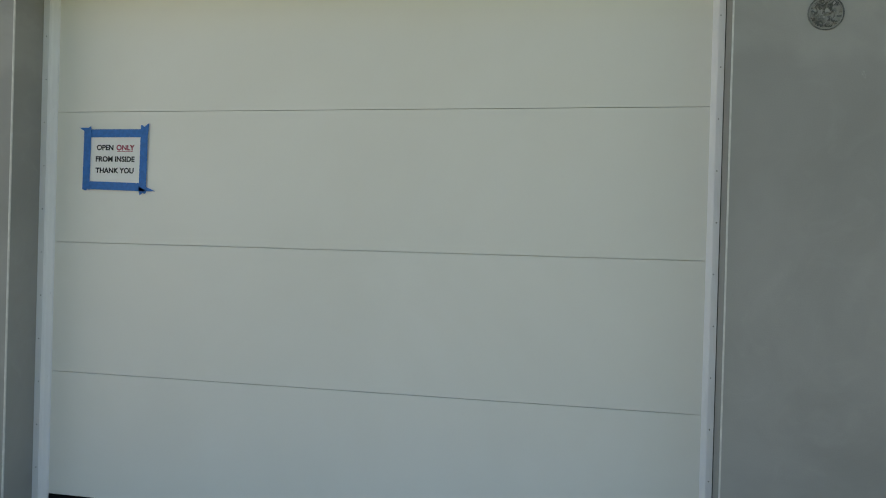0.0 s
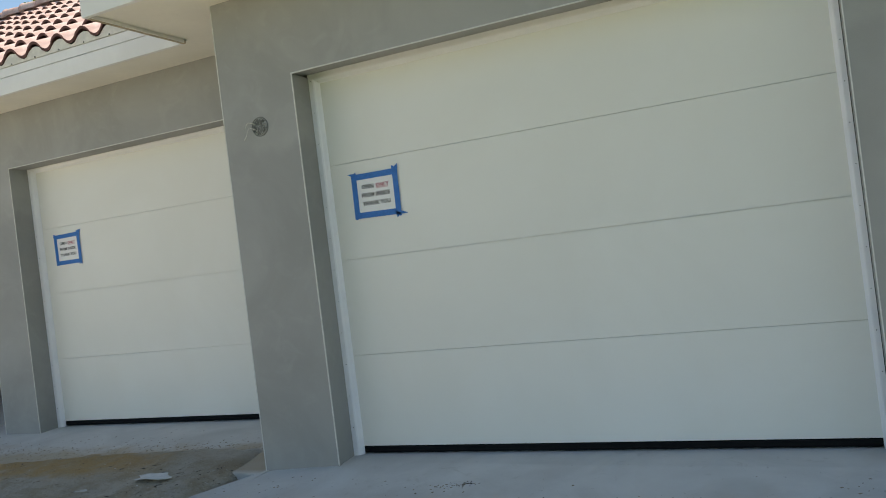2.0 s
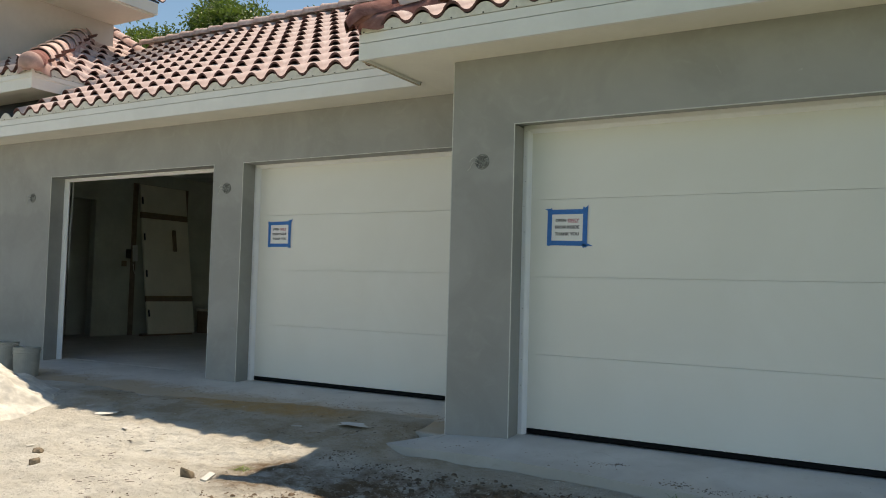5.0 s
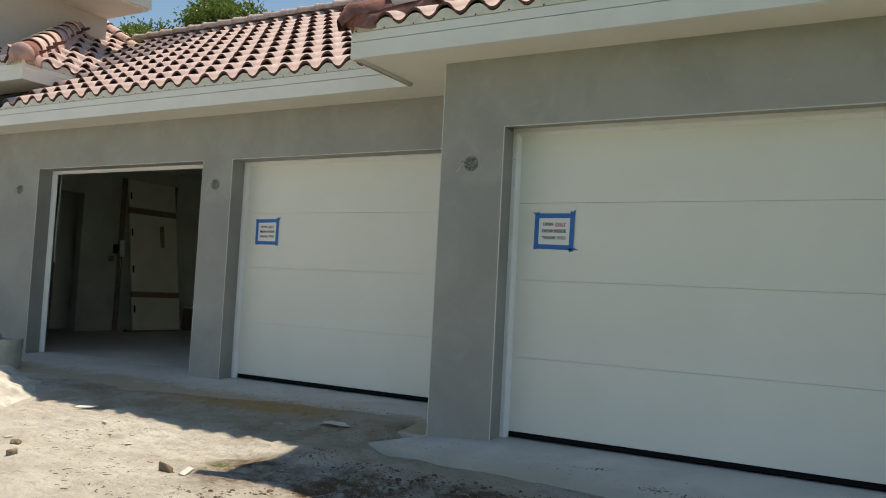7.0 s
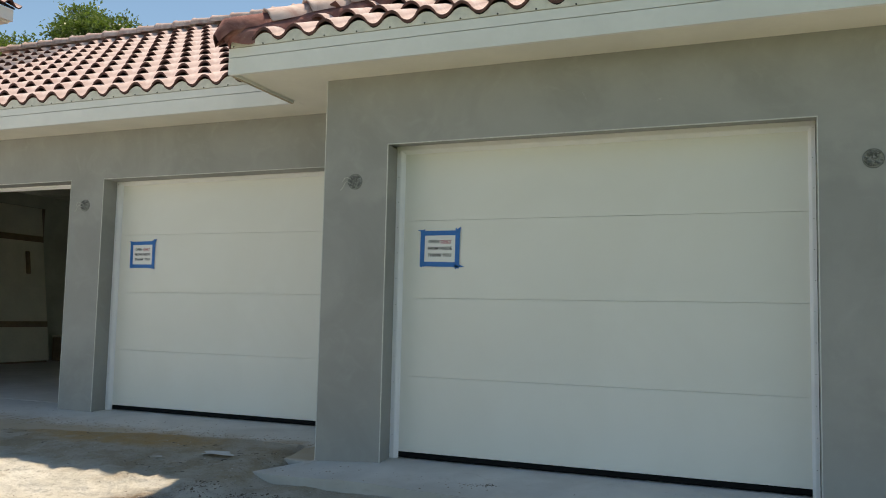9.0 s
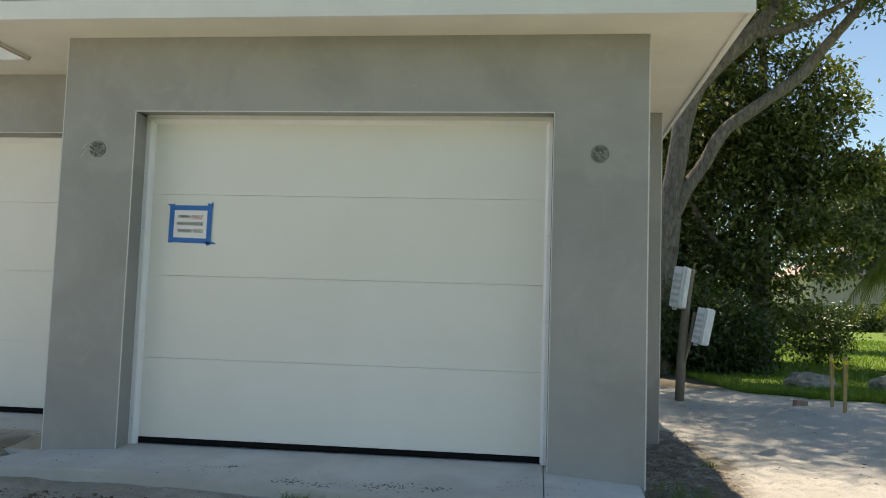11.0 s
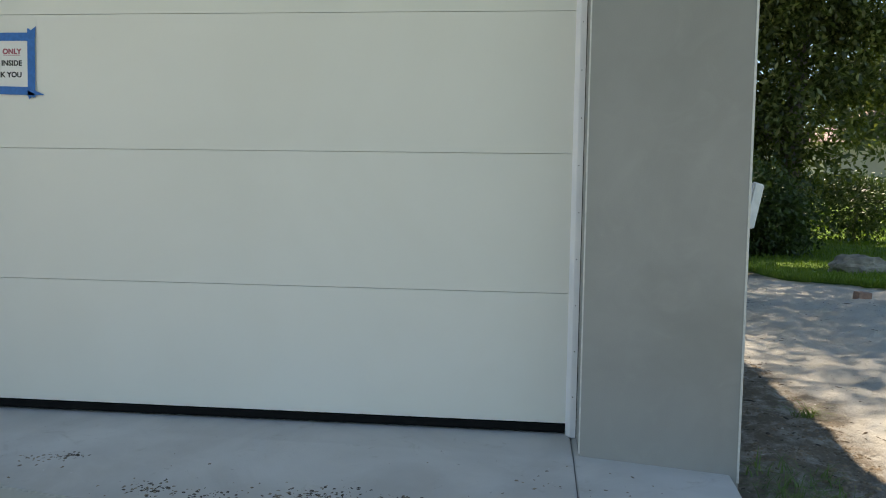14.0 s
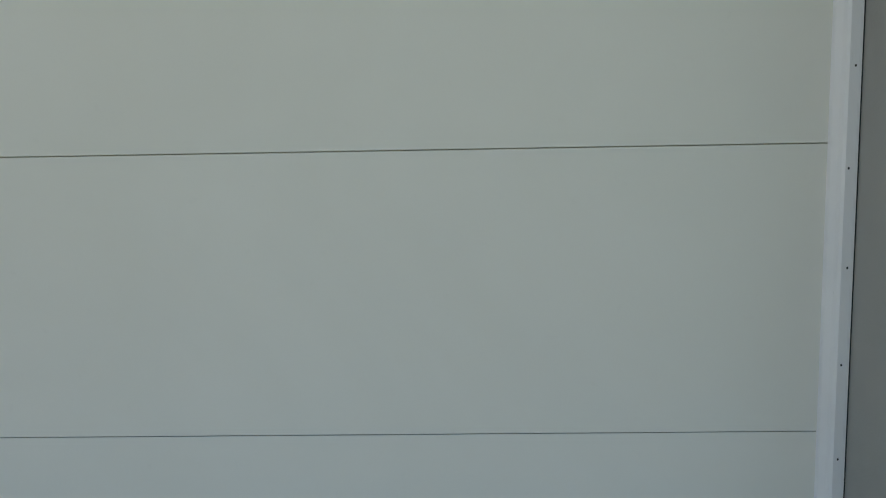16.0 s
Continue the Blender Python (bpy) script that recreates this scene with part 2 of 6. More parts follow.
warp = gd.noise(1.8, 6, 0.65, 0.15)
lot = blob(gd, GX, GY, -1.9, -0.25, 3.4, 0.62, 0.4, warp)
s = gd.mix(gd.math("MULTIPLY", lot, gd.ramp(gd.noise(2.6, 7, 0.68, 0.2), 0.36, 0.62, 0.45, 0.95)), s, (0.39, 0.315, 0.22))
s = gd.mix(gd.ramp(gd.noise(5.5, 6, 0.7, 0.1), 0.62, 0.74, 0, 0.45), s, (0.30, 0.25, 0.185))
far_sand = blob(gd, GX, GY, 7.4, 2.0, 4.2, 6.4, 0.3, warp)
s = gd.mix(gd.math("MULTIPLY", far_sand, gd.ramp(gd.noise(4.5, 6, 0.7, 0.3), 0.3, 0.7, 0.45, 0.9)), s, (0.63, 0.61, 0.555))
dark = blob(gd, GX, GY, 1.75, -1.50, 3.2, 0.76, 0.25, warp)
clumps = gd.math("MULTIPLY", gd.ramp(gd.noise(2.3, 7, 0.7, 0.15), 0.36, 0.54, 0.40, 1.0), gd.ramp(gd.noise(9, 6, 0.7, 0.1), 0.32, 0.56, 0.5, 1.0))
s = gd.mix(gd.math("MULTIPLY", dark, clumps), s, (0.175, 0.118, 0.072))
side = blob(gd, GX, GY, 3.9, 0.9, 0.62, 2.6, 0.3, warp)
s = gd.mix(gd.math("MULTIPLY", side, gd.ramp(gd.noise(9, 6, 0.7), 0.3, 0.58, 0.35, 0.95)), s, (0.20, 0.165, 0.125))
gravel = gd.math("MULTIPLY", blob(gd, GX, GY, 2.1, -0.80, 2.2, 0.17, 0.5, warp), gd.ramp(gd.noise(18, 4), 0.35, 0.6, 0.35, 0.9))
s = gd.mix(gravel, s, (0.50, 0.46, 0.39))
orange = blob(gd, GX, GY, -2.55, 0.12, 0.95, 0.30, 0.45, gd.noise(3.3, 6, 0.65, 0.8))
s = gd.mix(gd.math("MULTIPLY", orange, gd.ramp(gd.noise(8, 5), 0.3, 0.65, 0.6, 1.0)), s, (0.52, 0.34, 0.16))
crumb = gd.ramp(gd.noise(46, 6, 0.75), 0.56, 0.66, 0, 0.55)
s = gd.mix(crumb, s, (0.15, 0.118, 0.085))
chip = gd.ramp(gd.noise(63, 3, 0.6, 0.4), 0.63, 0.69, 0, 0.6)
s = gd.mix(chip, s, (0.66, 0.63, 0.57))
# dark soil and litter by the oak, its colour also holding the shade there
shaded_humus = blob(gd, GX, GY, 5.2, 9.9, 1.5, 1.5, 0.3, warp)
s = gd.mix(gd.math("MULTIPLY", shaded_humus, 0.85), s, (0.10, 0.085, 0.05))
# green added on unseen ground to dim and tint the doors' bounce light
bounce_mask = gd.ramp(gd.math("ADD", gd.math("SUBTRACT", GY, gd.math("MULTIPLY", gd.math("MINIMUM", GX, 0.6), 1.7)), gd.math("MULTIPLY", gd.noise(0.8, 5), 2.5)), -3.5, -2.0, 1, 0)
s = gd.mix(bounce_mask, s, (0.10, 0.15, 0.045))
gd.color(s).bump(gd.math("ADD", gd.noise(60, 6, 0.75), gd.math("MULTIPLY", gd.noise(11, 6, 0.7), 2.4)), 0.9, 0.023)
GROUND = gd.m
PILE = plain("white_sand", (0.60, 0.585, 0.54), 0.95, 0.26, 7, bump=1.0, bscale=36)
PEBBLE = plain("pebble", (0.48, 0.455, 0.41), 0.9, 0.5, 25)
SOIL = plain("dark_soil", (0.15, 0.108, 0.072), 0.95, 0.4, 40)
LITTER = plain("leaf_litter", (0.085, 0.062, 0.042), 0.9, 0.4, 30)

lw = Mat("lawn_soil", 0.9)
lw.color(lw.mix(lw.ramp(lw.noise(2.2, 6, 0.6), 0.3, 0.7), (0.09, 0.16, 0.02), (0.16, 0.27, 0.03))).bump(lw.noise(40, 4), 0.8, 0.03)
LAWN = lw.m


def leafy(name, lo, hi, rough=0.45, glow=0.18, power=1.0):
    """Leaves: tones vary leaf by leaf and light shines through a little."""
    m = Mat(name, rough, spec=0.7)
    col = m.mix(m.math("POWER", m.island(), power), lo, hi)
    m.color(col)
    tr = m.t.nodes.new("ShaderNodeBsdfTranslucent")
    m.link(m.mix(0.5, col, (hi[0] * 1.5, hi[1] * 1.5, hi[2] * 0.7)), tr.inputs["Color"])
    mx = m.t.nodes.new("ShaderNodeMixShader")
    mx.inputs[0].default_value = glow
    m.link(m.b.outputs[0], mx.inputs[1])
    m.link(tr.outputs[0], mx.inputs[2])
    m.link(mx.outputs[0], m.t.nodes["Material Output"].inputs["Surface"])
    return m.m


MAGNOLIA = leafy("magnolia_leaf", (0.02, 0.042, 0.015), (0.27, 0.31, 0.11), 0.26, 0.32, 2.0)
OAKLEAF = leafy("oak_leaf", (0.06, 0.10, 0.03), (0.13, 0.18, 0.045), 0.45, 0.3)
SUNLEAF = leafy("sunny_leaf", (0.03, 0.065, 0.015), (0.14, 0.22, 0.04), 0.5, 0.25)
SHRUB = leafy("shrub_leaf", (0.022, 0.052, 0.014), (0.08, 0.135, 0.03), 0.42, 0.22)
WEED = leafy("weed_blade", (0.07, 0.13, 0.025), (0.17, 0.27, 0.06), 0.5, 0.3)
PALMLEAF = leafy("palm_leaf", (0.08, 0.12, 0.035), (0.25, 0.29, 0.10), 0.4, 0.4)
GRASS = leafy("grass_blade", (0.10, 0.19, 0.015), (0.22, 0.34, 0.03), 0.55, 0.3)
FARLEAF = leafy("far_leaf", (0.06, 0.10, 0.04), (0.14, 0.18, 0.08), 0.6, 0.2)

bk = Mat("bark", 0.95)
bn = bk.noise(9, 6, 0.65, 0.6, stretch=(2.2, 2.2, 0.6))
bcol = bk.mix(bk.ramp(bn, 0.3, 0.7), (0.12, 0.10, 0.08), (0.31, 0.275, 0.23))
bcol = bk.mix(bk.ramp(bk.noise(2.3, 4), 0.62, 0.72, 0, 0.7), bcol, (0.07, 0.06, 0.05))
bk.color(bcol).bump(bk.noise(30, 6, 0.7, stretch=(2, 2, 0.5)), 0.8, 0.03)
BARK = bk.m


# ---- mesh helpers ----
def mesh_ob(name, bm, mat, parent=None, label="", smooth=False):
    me = bpy.data.meshes.new(name)
    bm.normal_update()
    bm.to_mesh(me)
    bm.free()
    for m in mat if isinstance(mat, (list, tuple)) else (mat,):
        me.materials.append(m)
    if smooth:
        for p in me.polygons:
            p.use_smooth = True
    ob = new(name, me)
    if parent:
        ob.parent = parent
    if label:
        ob["label"] = label
    return ob


def part(name, bm, material, parent, label="", smooth=False):
    return mesh_ob(name, bm, material, parent, label, smooth)


def raw(name, verts, faces, mat, parent=None, smooth=False):
    """A mesh from vertex and face arrays."""
    me = bpy.data.meshes.new(name)
    verts, faces = np.asarray(verts, np.float32), np.asarray(faces, np.int32)
    k = faces.shape[1]
    me.vertices.add(len(verts))
    me.vertices.foreach_set("co", verts.ravel())
    me.loops.add(faces.size)
    me.loops.foreach_set("vertex_index", faces.ravel())
    me.polygons.add(len(faces))
    me.polygons.foreach_set("loop_start", np.arange(0, faces.size, k, dtype=np.int32))
    if smooth:
        me.polygons.foreach_set("use_smooth", np.ones(len(faces), bool))
    me.update(calc_edges=True)
    me.validate()
    me.materials.append(mat)
    ob = new(name, me)
    if parent:
        ob.parent = parent
    return ob


def add_box(bm, x0, x1, y0, y1, z0, z1, bevel=0.0, m=None):
    """A box between two corners, with rounded edges if asked, moved by m."""
    mat = Matrix.Translation(((x0 + x1) / 2, (y0 + y1) / 2, (z0 + z1) / 2)) @ Matrix.Diagonal((x1 - x0, y1 - y0, z1 - z0, 1))
    r = bmesh.ops.create_cube(bm, size=1.0, matrix=mat)
    vs = r["verts"]
    if bevel:
        es = list({e for v in vs for e in v.link_edges})
        r = bmesh.ops.bevel(bm, geom=es, offset=bevel, segments=2, affect="EDGES", profile=0.6)
        vs = list({v for f in r["faces"] for v in f.verts} | {v for v in vs if v.is_valid})
    if m:
        bmesh.ops.transform(bm, matrix=m, verts=vs)
    return bm


def box(x0, x1, y0, y1, z0, z1, bevel=0.0, m=None):
    return add_box(bmesh.new(), x0, x1, y0, y1, z0, z1, bevel, m)


def extrude_profile(points, axis_a, axis_b, origin, along, closed=True):
    """Sweeps a flat outline, given in two axes, along a vector."""
    bm = bmesh.new()
    a, b, o, w = Vector(axis_a), Vector(axis_b), Vector(origin), Vector(along)
    p0 = [bm.verts.new(o + a * u + b * v) for u, v in points]
    p1 = [bm.verts.new(o + a * u + b * v + w) for u, v in points]
    n = len(points)
    for i in range(n if closed else n - 1):
        j = (i + 1) % n
        bm.faces.new((p0[i], p0[j], p1[j], p1[i]))
    if closed:
        bm.faces.new(list(reversed(p0)))
        bm.faces.new(p1)
    bmesh.ops.recalc_face_normals(bm, faces=bm.faces)
    return bm


def tube(points, radii, sides=10, bm=None, wob=0.0, seed=1):
    """A tapered limb through points, closed at both ends."""
    bm = bm or bmesh.new()
    rnd = random.Random(seed)
    pts = [Vector(p) for p in points]
    rings = []
    for i, p in enumerate(pts):
        d = (pts[min(i + 1, len(pts) - 1)] - pts[max(i - 1, 0)]).normalized()
        u = d.orthogonal().normalized() if abs(d.x) > 0.9 else d.cross(Vector((1, 0, 0))).normalized()
        v = d.cross(u)
        rings.append([bm.verts.new(p + (u * math.cos(2 * math.pi * k / sides) + v * math.sin(2 * math.pi * k / sides)) * radii[i] * (1 + rnd.uniform(-wob, wob))) for k in range(sides)])
    for a, b in zip(rings, rings[1:]):
        for k in range(sides):
            bm.faces.new((a[k], a[(k + 1) % sides], b[(k + 1) % sides], b[k]))
    bm.faces.new(list(reversed(rings[0])))
    bm.faces.new(rings[-1])
    bmesh.ops.recalc_face_normals(bm, faces=bm.faces)
    return bm


def smooth_line(pts, n=6):
    """Points along a smooth curve through the given ones."""
    out, p = [], [Vector(q) for q in pts]
    for i in range(len(p) - 1):
        a, b, c, d = p[max(i - 1, 0)], p[i], p[i + 1], p[min(i + 2, len(p) - 1)]
        for k in range(n):
            t = k / n
            out.append(0.5 * ((2 * b) + (c - a) * t + (2 * a - 5 * b + 4 * c - d) * t * t + (3 * b - a - 3 * c + d) * t ** 3))
    return out + [p[-1]]


def rough_stone(r, sx, sy, sz, seed, cuts=3, amount=0.25):
    bm = bmesh.new()
    bmesh.ops.create_icosphere(bm, subdivisions=cuts, radius=r)
    for v in bm.verts:
        q = v.co * (1.6 / r) + Vector((seed * 3.1, seed, 0))
        v.co *= 1 + amount * noise.noise(q) + amount * 0.5 * noise.noise(q * 2.7)
        v.co = Vector((v.co.x * sx, v.co.y * sy, max(v.co.z, -0.55 * r) * sz))
    return bm


def empty(name, loc=(0, 0, 0), **tags):
    ob = new(name)
    ob.location = loc
    ob.empty_display_size = 0.2
    return tagged(ob, **tags)


def vnoise(x, y, seed=0):
    """Smooth value noise on arrays, -1 to 1."""
    xi, yi = np.floor(x).astype(np.int64), np.floor(y).astype(np.int64)
    fx, fy = x - xi, y - yi
    fx, fy = fx * fx * (3 - 2 * fx), fy * fy * (3 - 2 * fy)

    def h(i, j):
        v = (i * 374761393 + j * 668265263 + seed * 69069) & 0xFFFFFFFF
        v = ((v ^ (v >> 13)) * 1274126177) & 0xFFFFFFFF
        return ((v ^ (v >> 16)) & 0xFFFF) / 32767.5 - 1

    return (h(xi, yi) * (1 - fx) + h(xi + 1, yi) * fx) * (1 - fy) + (h(xi, yi + 1) * (1 - fx) + h(xi + 1, yi + 1) * fx) * fy


def step(x, a, b):
    t = np.clip((x - a) / (b - a), 0, 1)
    return t * t * (3 - 2 * t)


# ---- plan ----
Y2 = 0.92                 # face of the set-back wall
W1, H1 = 3.03, 2.40       # near opening
X1L, X1R = -0.556, 3.672  # near block
O2L, O2R, H2 = -3.785, -0.755, 2.44
O3L, O3R = -7.27, -4.24
SOFF = 2.95
JOGX, JOGY = 4.08, 2.18
DOORY = 0.243


def ground_z(x, y):
    x, y = np.asarray(x, float), np.asarray(y, float)
    z = np.full(np.broadcast(x, y).shape, -0.165)
    # fill spills over the edge of the set-back apron
    left = 1 - step(x, -0.95, -0.62)
    yb = 0.02 + 0.42 * step(x, -4.8, -1.3) + 0.09 * vnoise(x * 1.3, y * 0 + 3.3, 12) + 0.05 * vnoise(x * 4.1, y * 2.0, 13) + 0.03 * vnoise(x * 11.0, y * 9.0, 14)
    rise = (0.012 - 0.09 * (0.95 - yb)) + 0.012 + 0.165
    z = z + left * (rise * step(y, -1.7, yb - 0.12) - 0.10 * step(y, yb - 0.05, yb + 0.30))
    calm = 1 - 0.75 * left * step(y, -0.5, 0.0)
    # packed gravel against the near apron
    rim = step(x, -1.05, -0.75) * (1 - step(x, 3.75, 3.95)) * step(y, -0.95 - 0.085 * (x + 0.85), -0.55 - 0.085 * (x + 0.85)) * (1 - step(y, -0.1, 0.2))
    z = z + 0.020 * step(x, -0.9, -0.3) * (1 - step(x, 2.9, 3.4)) * step(y, -1.5, -0.8) - (0.012 + 0.022 * step(x, 2.2, 3.4)) * rim
    calm = calm * (1 - 0.7 * rim)
    # along the side of the house
    right = step(x, 3.5, 4.0)
    z = z + right * 0.03 * step(y, -0.5, 1.5)
    # lawn climbs away
    z = z + 0.030 * np.clip(y - 9.0, 0, 34) * step(x, 2, 6)
    near = np.exp(-((x - 0) ** 2 + (y + 0) ** 2) / 260)
    z = z + near * calm * (0.022 * vnoise(x * 0.9, y * 0.9, 1) + 0.016 * vnoise(x * 2.3 + 5, y * 2.3, 2) + 0.012 * vnoise(x * 5.7, y * 5.7 + 3, 3) + 0.009 * vnoise(x * 12, y * 12, 4) + 0.006 * np.maximum(0, vnoise(x * 21, y * 21, 5)))
    soil = np.exp(-(((x - 1.7) / 2.6) ** 2) - ((y + 1.5) / 0.55) ** 2)
    z = z + soil * (0.030 * vnoise(x * 6, y * 6, 7) + 0.016 * vnoise(x * 17, y * 17, 8) + 0.010 * vnoise(x * 31, y * 31, 9))
    z = z + near * calm * step(y, -4, -3) * (0.007 * np.abs(vnoise(x * 9.3, y * 9.3, 15)) + 0.006 * vnoise(x * 23, y * 23, 16) + 0.004 * vnoise(x * 37, y * 37, 17))
    rut = np.exp(-((y + 1.25 + 0.1 * np.sin(x * 1.3)) / 0.13) ** 2) * step(x, -1.5, 0.5)
    z = z - 0.025 * rut
    # nothing sticks up through slabs and floors
    in1 = step(x, -0.80, -0.72) * (1 - step(x, 3.52, 3.60)) * step(y, -0.36 - 0.085 * (x + 0.85), -0.28 - 0.085 * (x + 0.85))
    in2 = (1 - step(x, -0.75, -0.62)) * step(y, 0.75, 0.85) * step(x, -16, -15.9)
    inh = step(x, -15, -14.9) * (1 - step(x, 3.98, 4.04)) * step(y, 2.3, 2.4) * (1 - step(y, 10.9, 11.0))
    inn = step(x, -0.5, -0.4) * (1 - step(x, 3.5, 3.6)) * step(y, 0.05, 0.15) * (1 - step(y, 10.9, 11.0))
    return z - 0.2 * np.maximum(np.maximum(in1, in2), np.maximum(inh, inn))


def gz(x, y):
    return float(ground_z(np.array([x]), np.array([y]))[0])


# ---- ground ----
def bands(stops, far, n):
    """Grid lines closer together in the middle bands, running out to the far distance."""
    a = np.concatenate([np.arange(p, q - d / 2, d) for p, q, d in stops] + [[stops[-1][1]]])
    g = np.geomspace(0.3, far, n)
    return np.concatenate([a[0] - g[::-1], a, a[-1] + g])


gxs = bands(((-7.5, -3.6, 0.04), (-3.6, 5.2, 0.02), (5.2, 8.5, 0.04)), 900, 34)
gys = bands(((-3.4, -2.4, 0.04), (-2.4, 0.7, 0.02), (0.7, 8.5, 0.04)), 900, 34)
GXX, GYY = np.meshgrid(gxs, gys)
GZZ = ground_z(GXX, GYY)
nx, ny = len(gxs), len(gys)
idx = np.arange(nx * ny).reshape(ny, nx)
quads = np.stack([idx[:-1, :-1], idx[:-1, 1:], idx[1:, 1:], idx[1:, :-1]], -1).reshape(-1, 4)
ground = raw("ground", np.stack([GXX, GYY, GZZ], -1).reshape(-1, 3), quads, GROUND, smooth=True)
tagged(ground, "pale churned building-site sand with dark soil patches", "ground", kind="structure")

# lawn beyond the lot
def lawn_edge(x):
    return np.clip(8.0 - 0.72 * (x - 6.7), 4.6, 9.6) + 2.6 * (1 - step(x, 5.5, 6.5)) + 0.12 * np.sin(x * 1.7) + 0.05 * np.sin(x * 5.7)


lxs = np.concatenate([np.arange(4.0, 16, 0.2), np.geomspace(16, 90, 20)])
lts = np.concatenate([np.linspace(0, 1, 60) ** 1.8])
LXX = np.repeat(lxs[None], len(lts), 0)
LYY = lawn_edge(LXX) + lts[:, None] * 60
LZZ = ground_z(LXX, LYY) + 0.02 + 0.03 * step(lts[:, None] * 60, 0, 0.5) + 0.02 * vnoise(LXX * 2, LYY * 2, 11)
LZZ[0] -= 0.08
nx, ny = len(lxs), len(lts)
idx = np.arange(nx * ny).reshape(ny, nx)
quads = np.stack([idx[:-1, :-1], idx[:-1, 1:], idx[1:, 1:], idx[1:, :-1]], -1).reshape(-1, 4)
lawn = raw("lawn", np.stack([LXX, LYY, LZZ], -1).reshape(-1, 3), quads, LAWN, smooth=True)
tagged(lawn, "bright green mown lawn rising behind the lot", "lawn", kind="structure")


# ---- concrete ----
def apron(name, pts, top, thick, label):
    """A poured slab: rows of points from front to back, its top given by a height function."""
    bm = bmesh.new()
    rows = []
    for row in pts:
        rows.append([bm.verts.new((x, y, top(x, y))) for x, y in row])
    for a, b in zip(rows, rows[1:]):
        for i in range(len(a) - 1):
            bm.faces.new((a[i], a[i + 1], b[i + 1], b[i]))
    edge = [e for e in bm.edges if e.is_boundary]
    r = bmesh.ops.extrude_edge_only(bm, edges=edge)
    for v in (v for v in r["geom"] if isinstance(v, bmesh.types.BMVert)):
        v.co.z -= thick
    bmesh.ops.recalc_face_normals(bm, faces=bm.faces)
    lip = [e for e in bm.edges if len(e.link_faces) == 2 and abs(e.calc_face_angle(0)) > 0.9 and all(v.co.z > top(v.co.x, v.co.y) - 0.004 for v in e.verts)]
    bmesh.ops.bevel(bm, geom=lip, offset=0.005, segments=2, affect="EDGES")
    return tagged(mesh_ob(name, bm, CONCRETE), label, "slab", kind="structure")


def top1(x, y):
    z = -0.026 if y > 0.2 else -0.03 - 0.10 * max(0.0, -y)
    z -= 0.055 * max(0.0, min(1.0, (x - 2.95) / 0.7)) * (1.0 if y < 0.2 else 0.6)
    z -= 0.030 * max(0.0, min(1.0, (-0.05 - x) / 0.5))
    return z


def front1(x):
    return -0.42 - 0.085 * (x + 0.85) + 0.012 * math.sin(x * 3.1) + 0.006 * math.sin(x * 9.7)


def apron_rows(x0, x1, n, left_taper):
    rows = []
    for j in range(9):
        t = j / 8
        row = []
        for i in range(n + 1):
            x = x0 + (x1 - x0) * i / n
            yf = front1(x)
            y = yf + (0.62 - yf) * t
            if left_taper and x < -0.52:
                y = yf + (0.02 - yf) * t
                x += (x + 0.52) * -0.9 * t
            row.append((x, y))
        rows.append(row)
    return rows


apron("pavement_1", apron_rows(-0.85, 3.005, 34, True), top1, 0.16, "grey concrete apron slab, dirt-smeared, before the garage door")
apron("pavement_2", apron_rows(3.0085, 3.64, 7, False), top1, 0.16, "grey concrete apron corner past the slab joint")


def top2(x, y):
    return 0.012 - 0.09 * max(0.0, 0.95 - y) if y < 0.95 else 0.012 + 0.006 * min(1.0, y - 0.95)


rows2 = [[(-15.0 + 14.44 * i / 60, -0.02 + 0.04 * math.sin(i * 0.9) * (j == 0) + (1.3 + 0.02) * j / 10) for i in range(61)] for j in range(11)]
apron("pavement_3", rows2, top2, 0.2, "grey concrete apron sloping out from two garage doors")

bm = box(-14.9, -0.4, 1.3, 10.6, -0.2, 0.018)
tagged(mesh_ob("floor", bm, CONCRETE), "bare dusty concrete garage floor", "floor", kind="structure")
bm = box(-0.25, 3.6, 0.62, 10.6, -0.2, -0.026)
tagged(mesh_ob("floor_near", bm, CONCRETE), "bare concrete floor behind the closed door", "floor", kind="structure")


# ---- walls ----
def jamb_prism(bm, pts, z0, z1):
    """An upright prism over a plan outline."""
    a = [bm.verts.new((x, y, z0)) for x, y in pts]
    b = [bm.verts.new((x, y, z1)) for x, y in pts]
    n = len(pts)
    for i in range(n):
        bm.faces.new((a[i], a[(i + 1) % n], b[(i + 1) % n], b[i]))
    bm.faces.new(list(reversed(a)))
    bm.faces.new(b)


T = 0.30
TALL = 3.32   # ceiling of the set-back garages
SP = 0.022   # reveals stand out of square
bm = bmesh.new()
jamb_prism(bm, [(X1L, 0), (0, 0), (-SP, T), (X1L, T)], -0.25, H1)
jamb_prism(bm, [(W1, 0), (X1R, 0), (X1R, T), (W1, T)], -0.25, H1)
v = [bm.verts.new(p) for p in ((X1L, 0, H1), (X1R, 0, H1), (X1R, T, H1 + 0.03), (X1L, T, H1 + 0.03), (X1L, 0, SOFF + 0.1), (X1R, 0, SOFF + 0.1), (X1R, T, SOFF + 0.1), (X1L, T, SOFF + 0.1))]
for f in ((0, 3, 2, 1), (4, 5, 6, 7), (0, 1, 5, 4), (1, 2, 6, 5), (2, 3, 7, 6), (3, 0, 4, 7)):
    bm.faces.new([v[i] for i in f])
bmesh.ops.recalc_face_normals(bm, faces=bm.faces)
tagged(mesh_ob("wall_front", bm, STUCCO), "unpainted grey stucco wall with a garage opening", "wall", kind="structure")

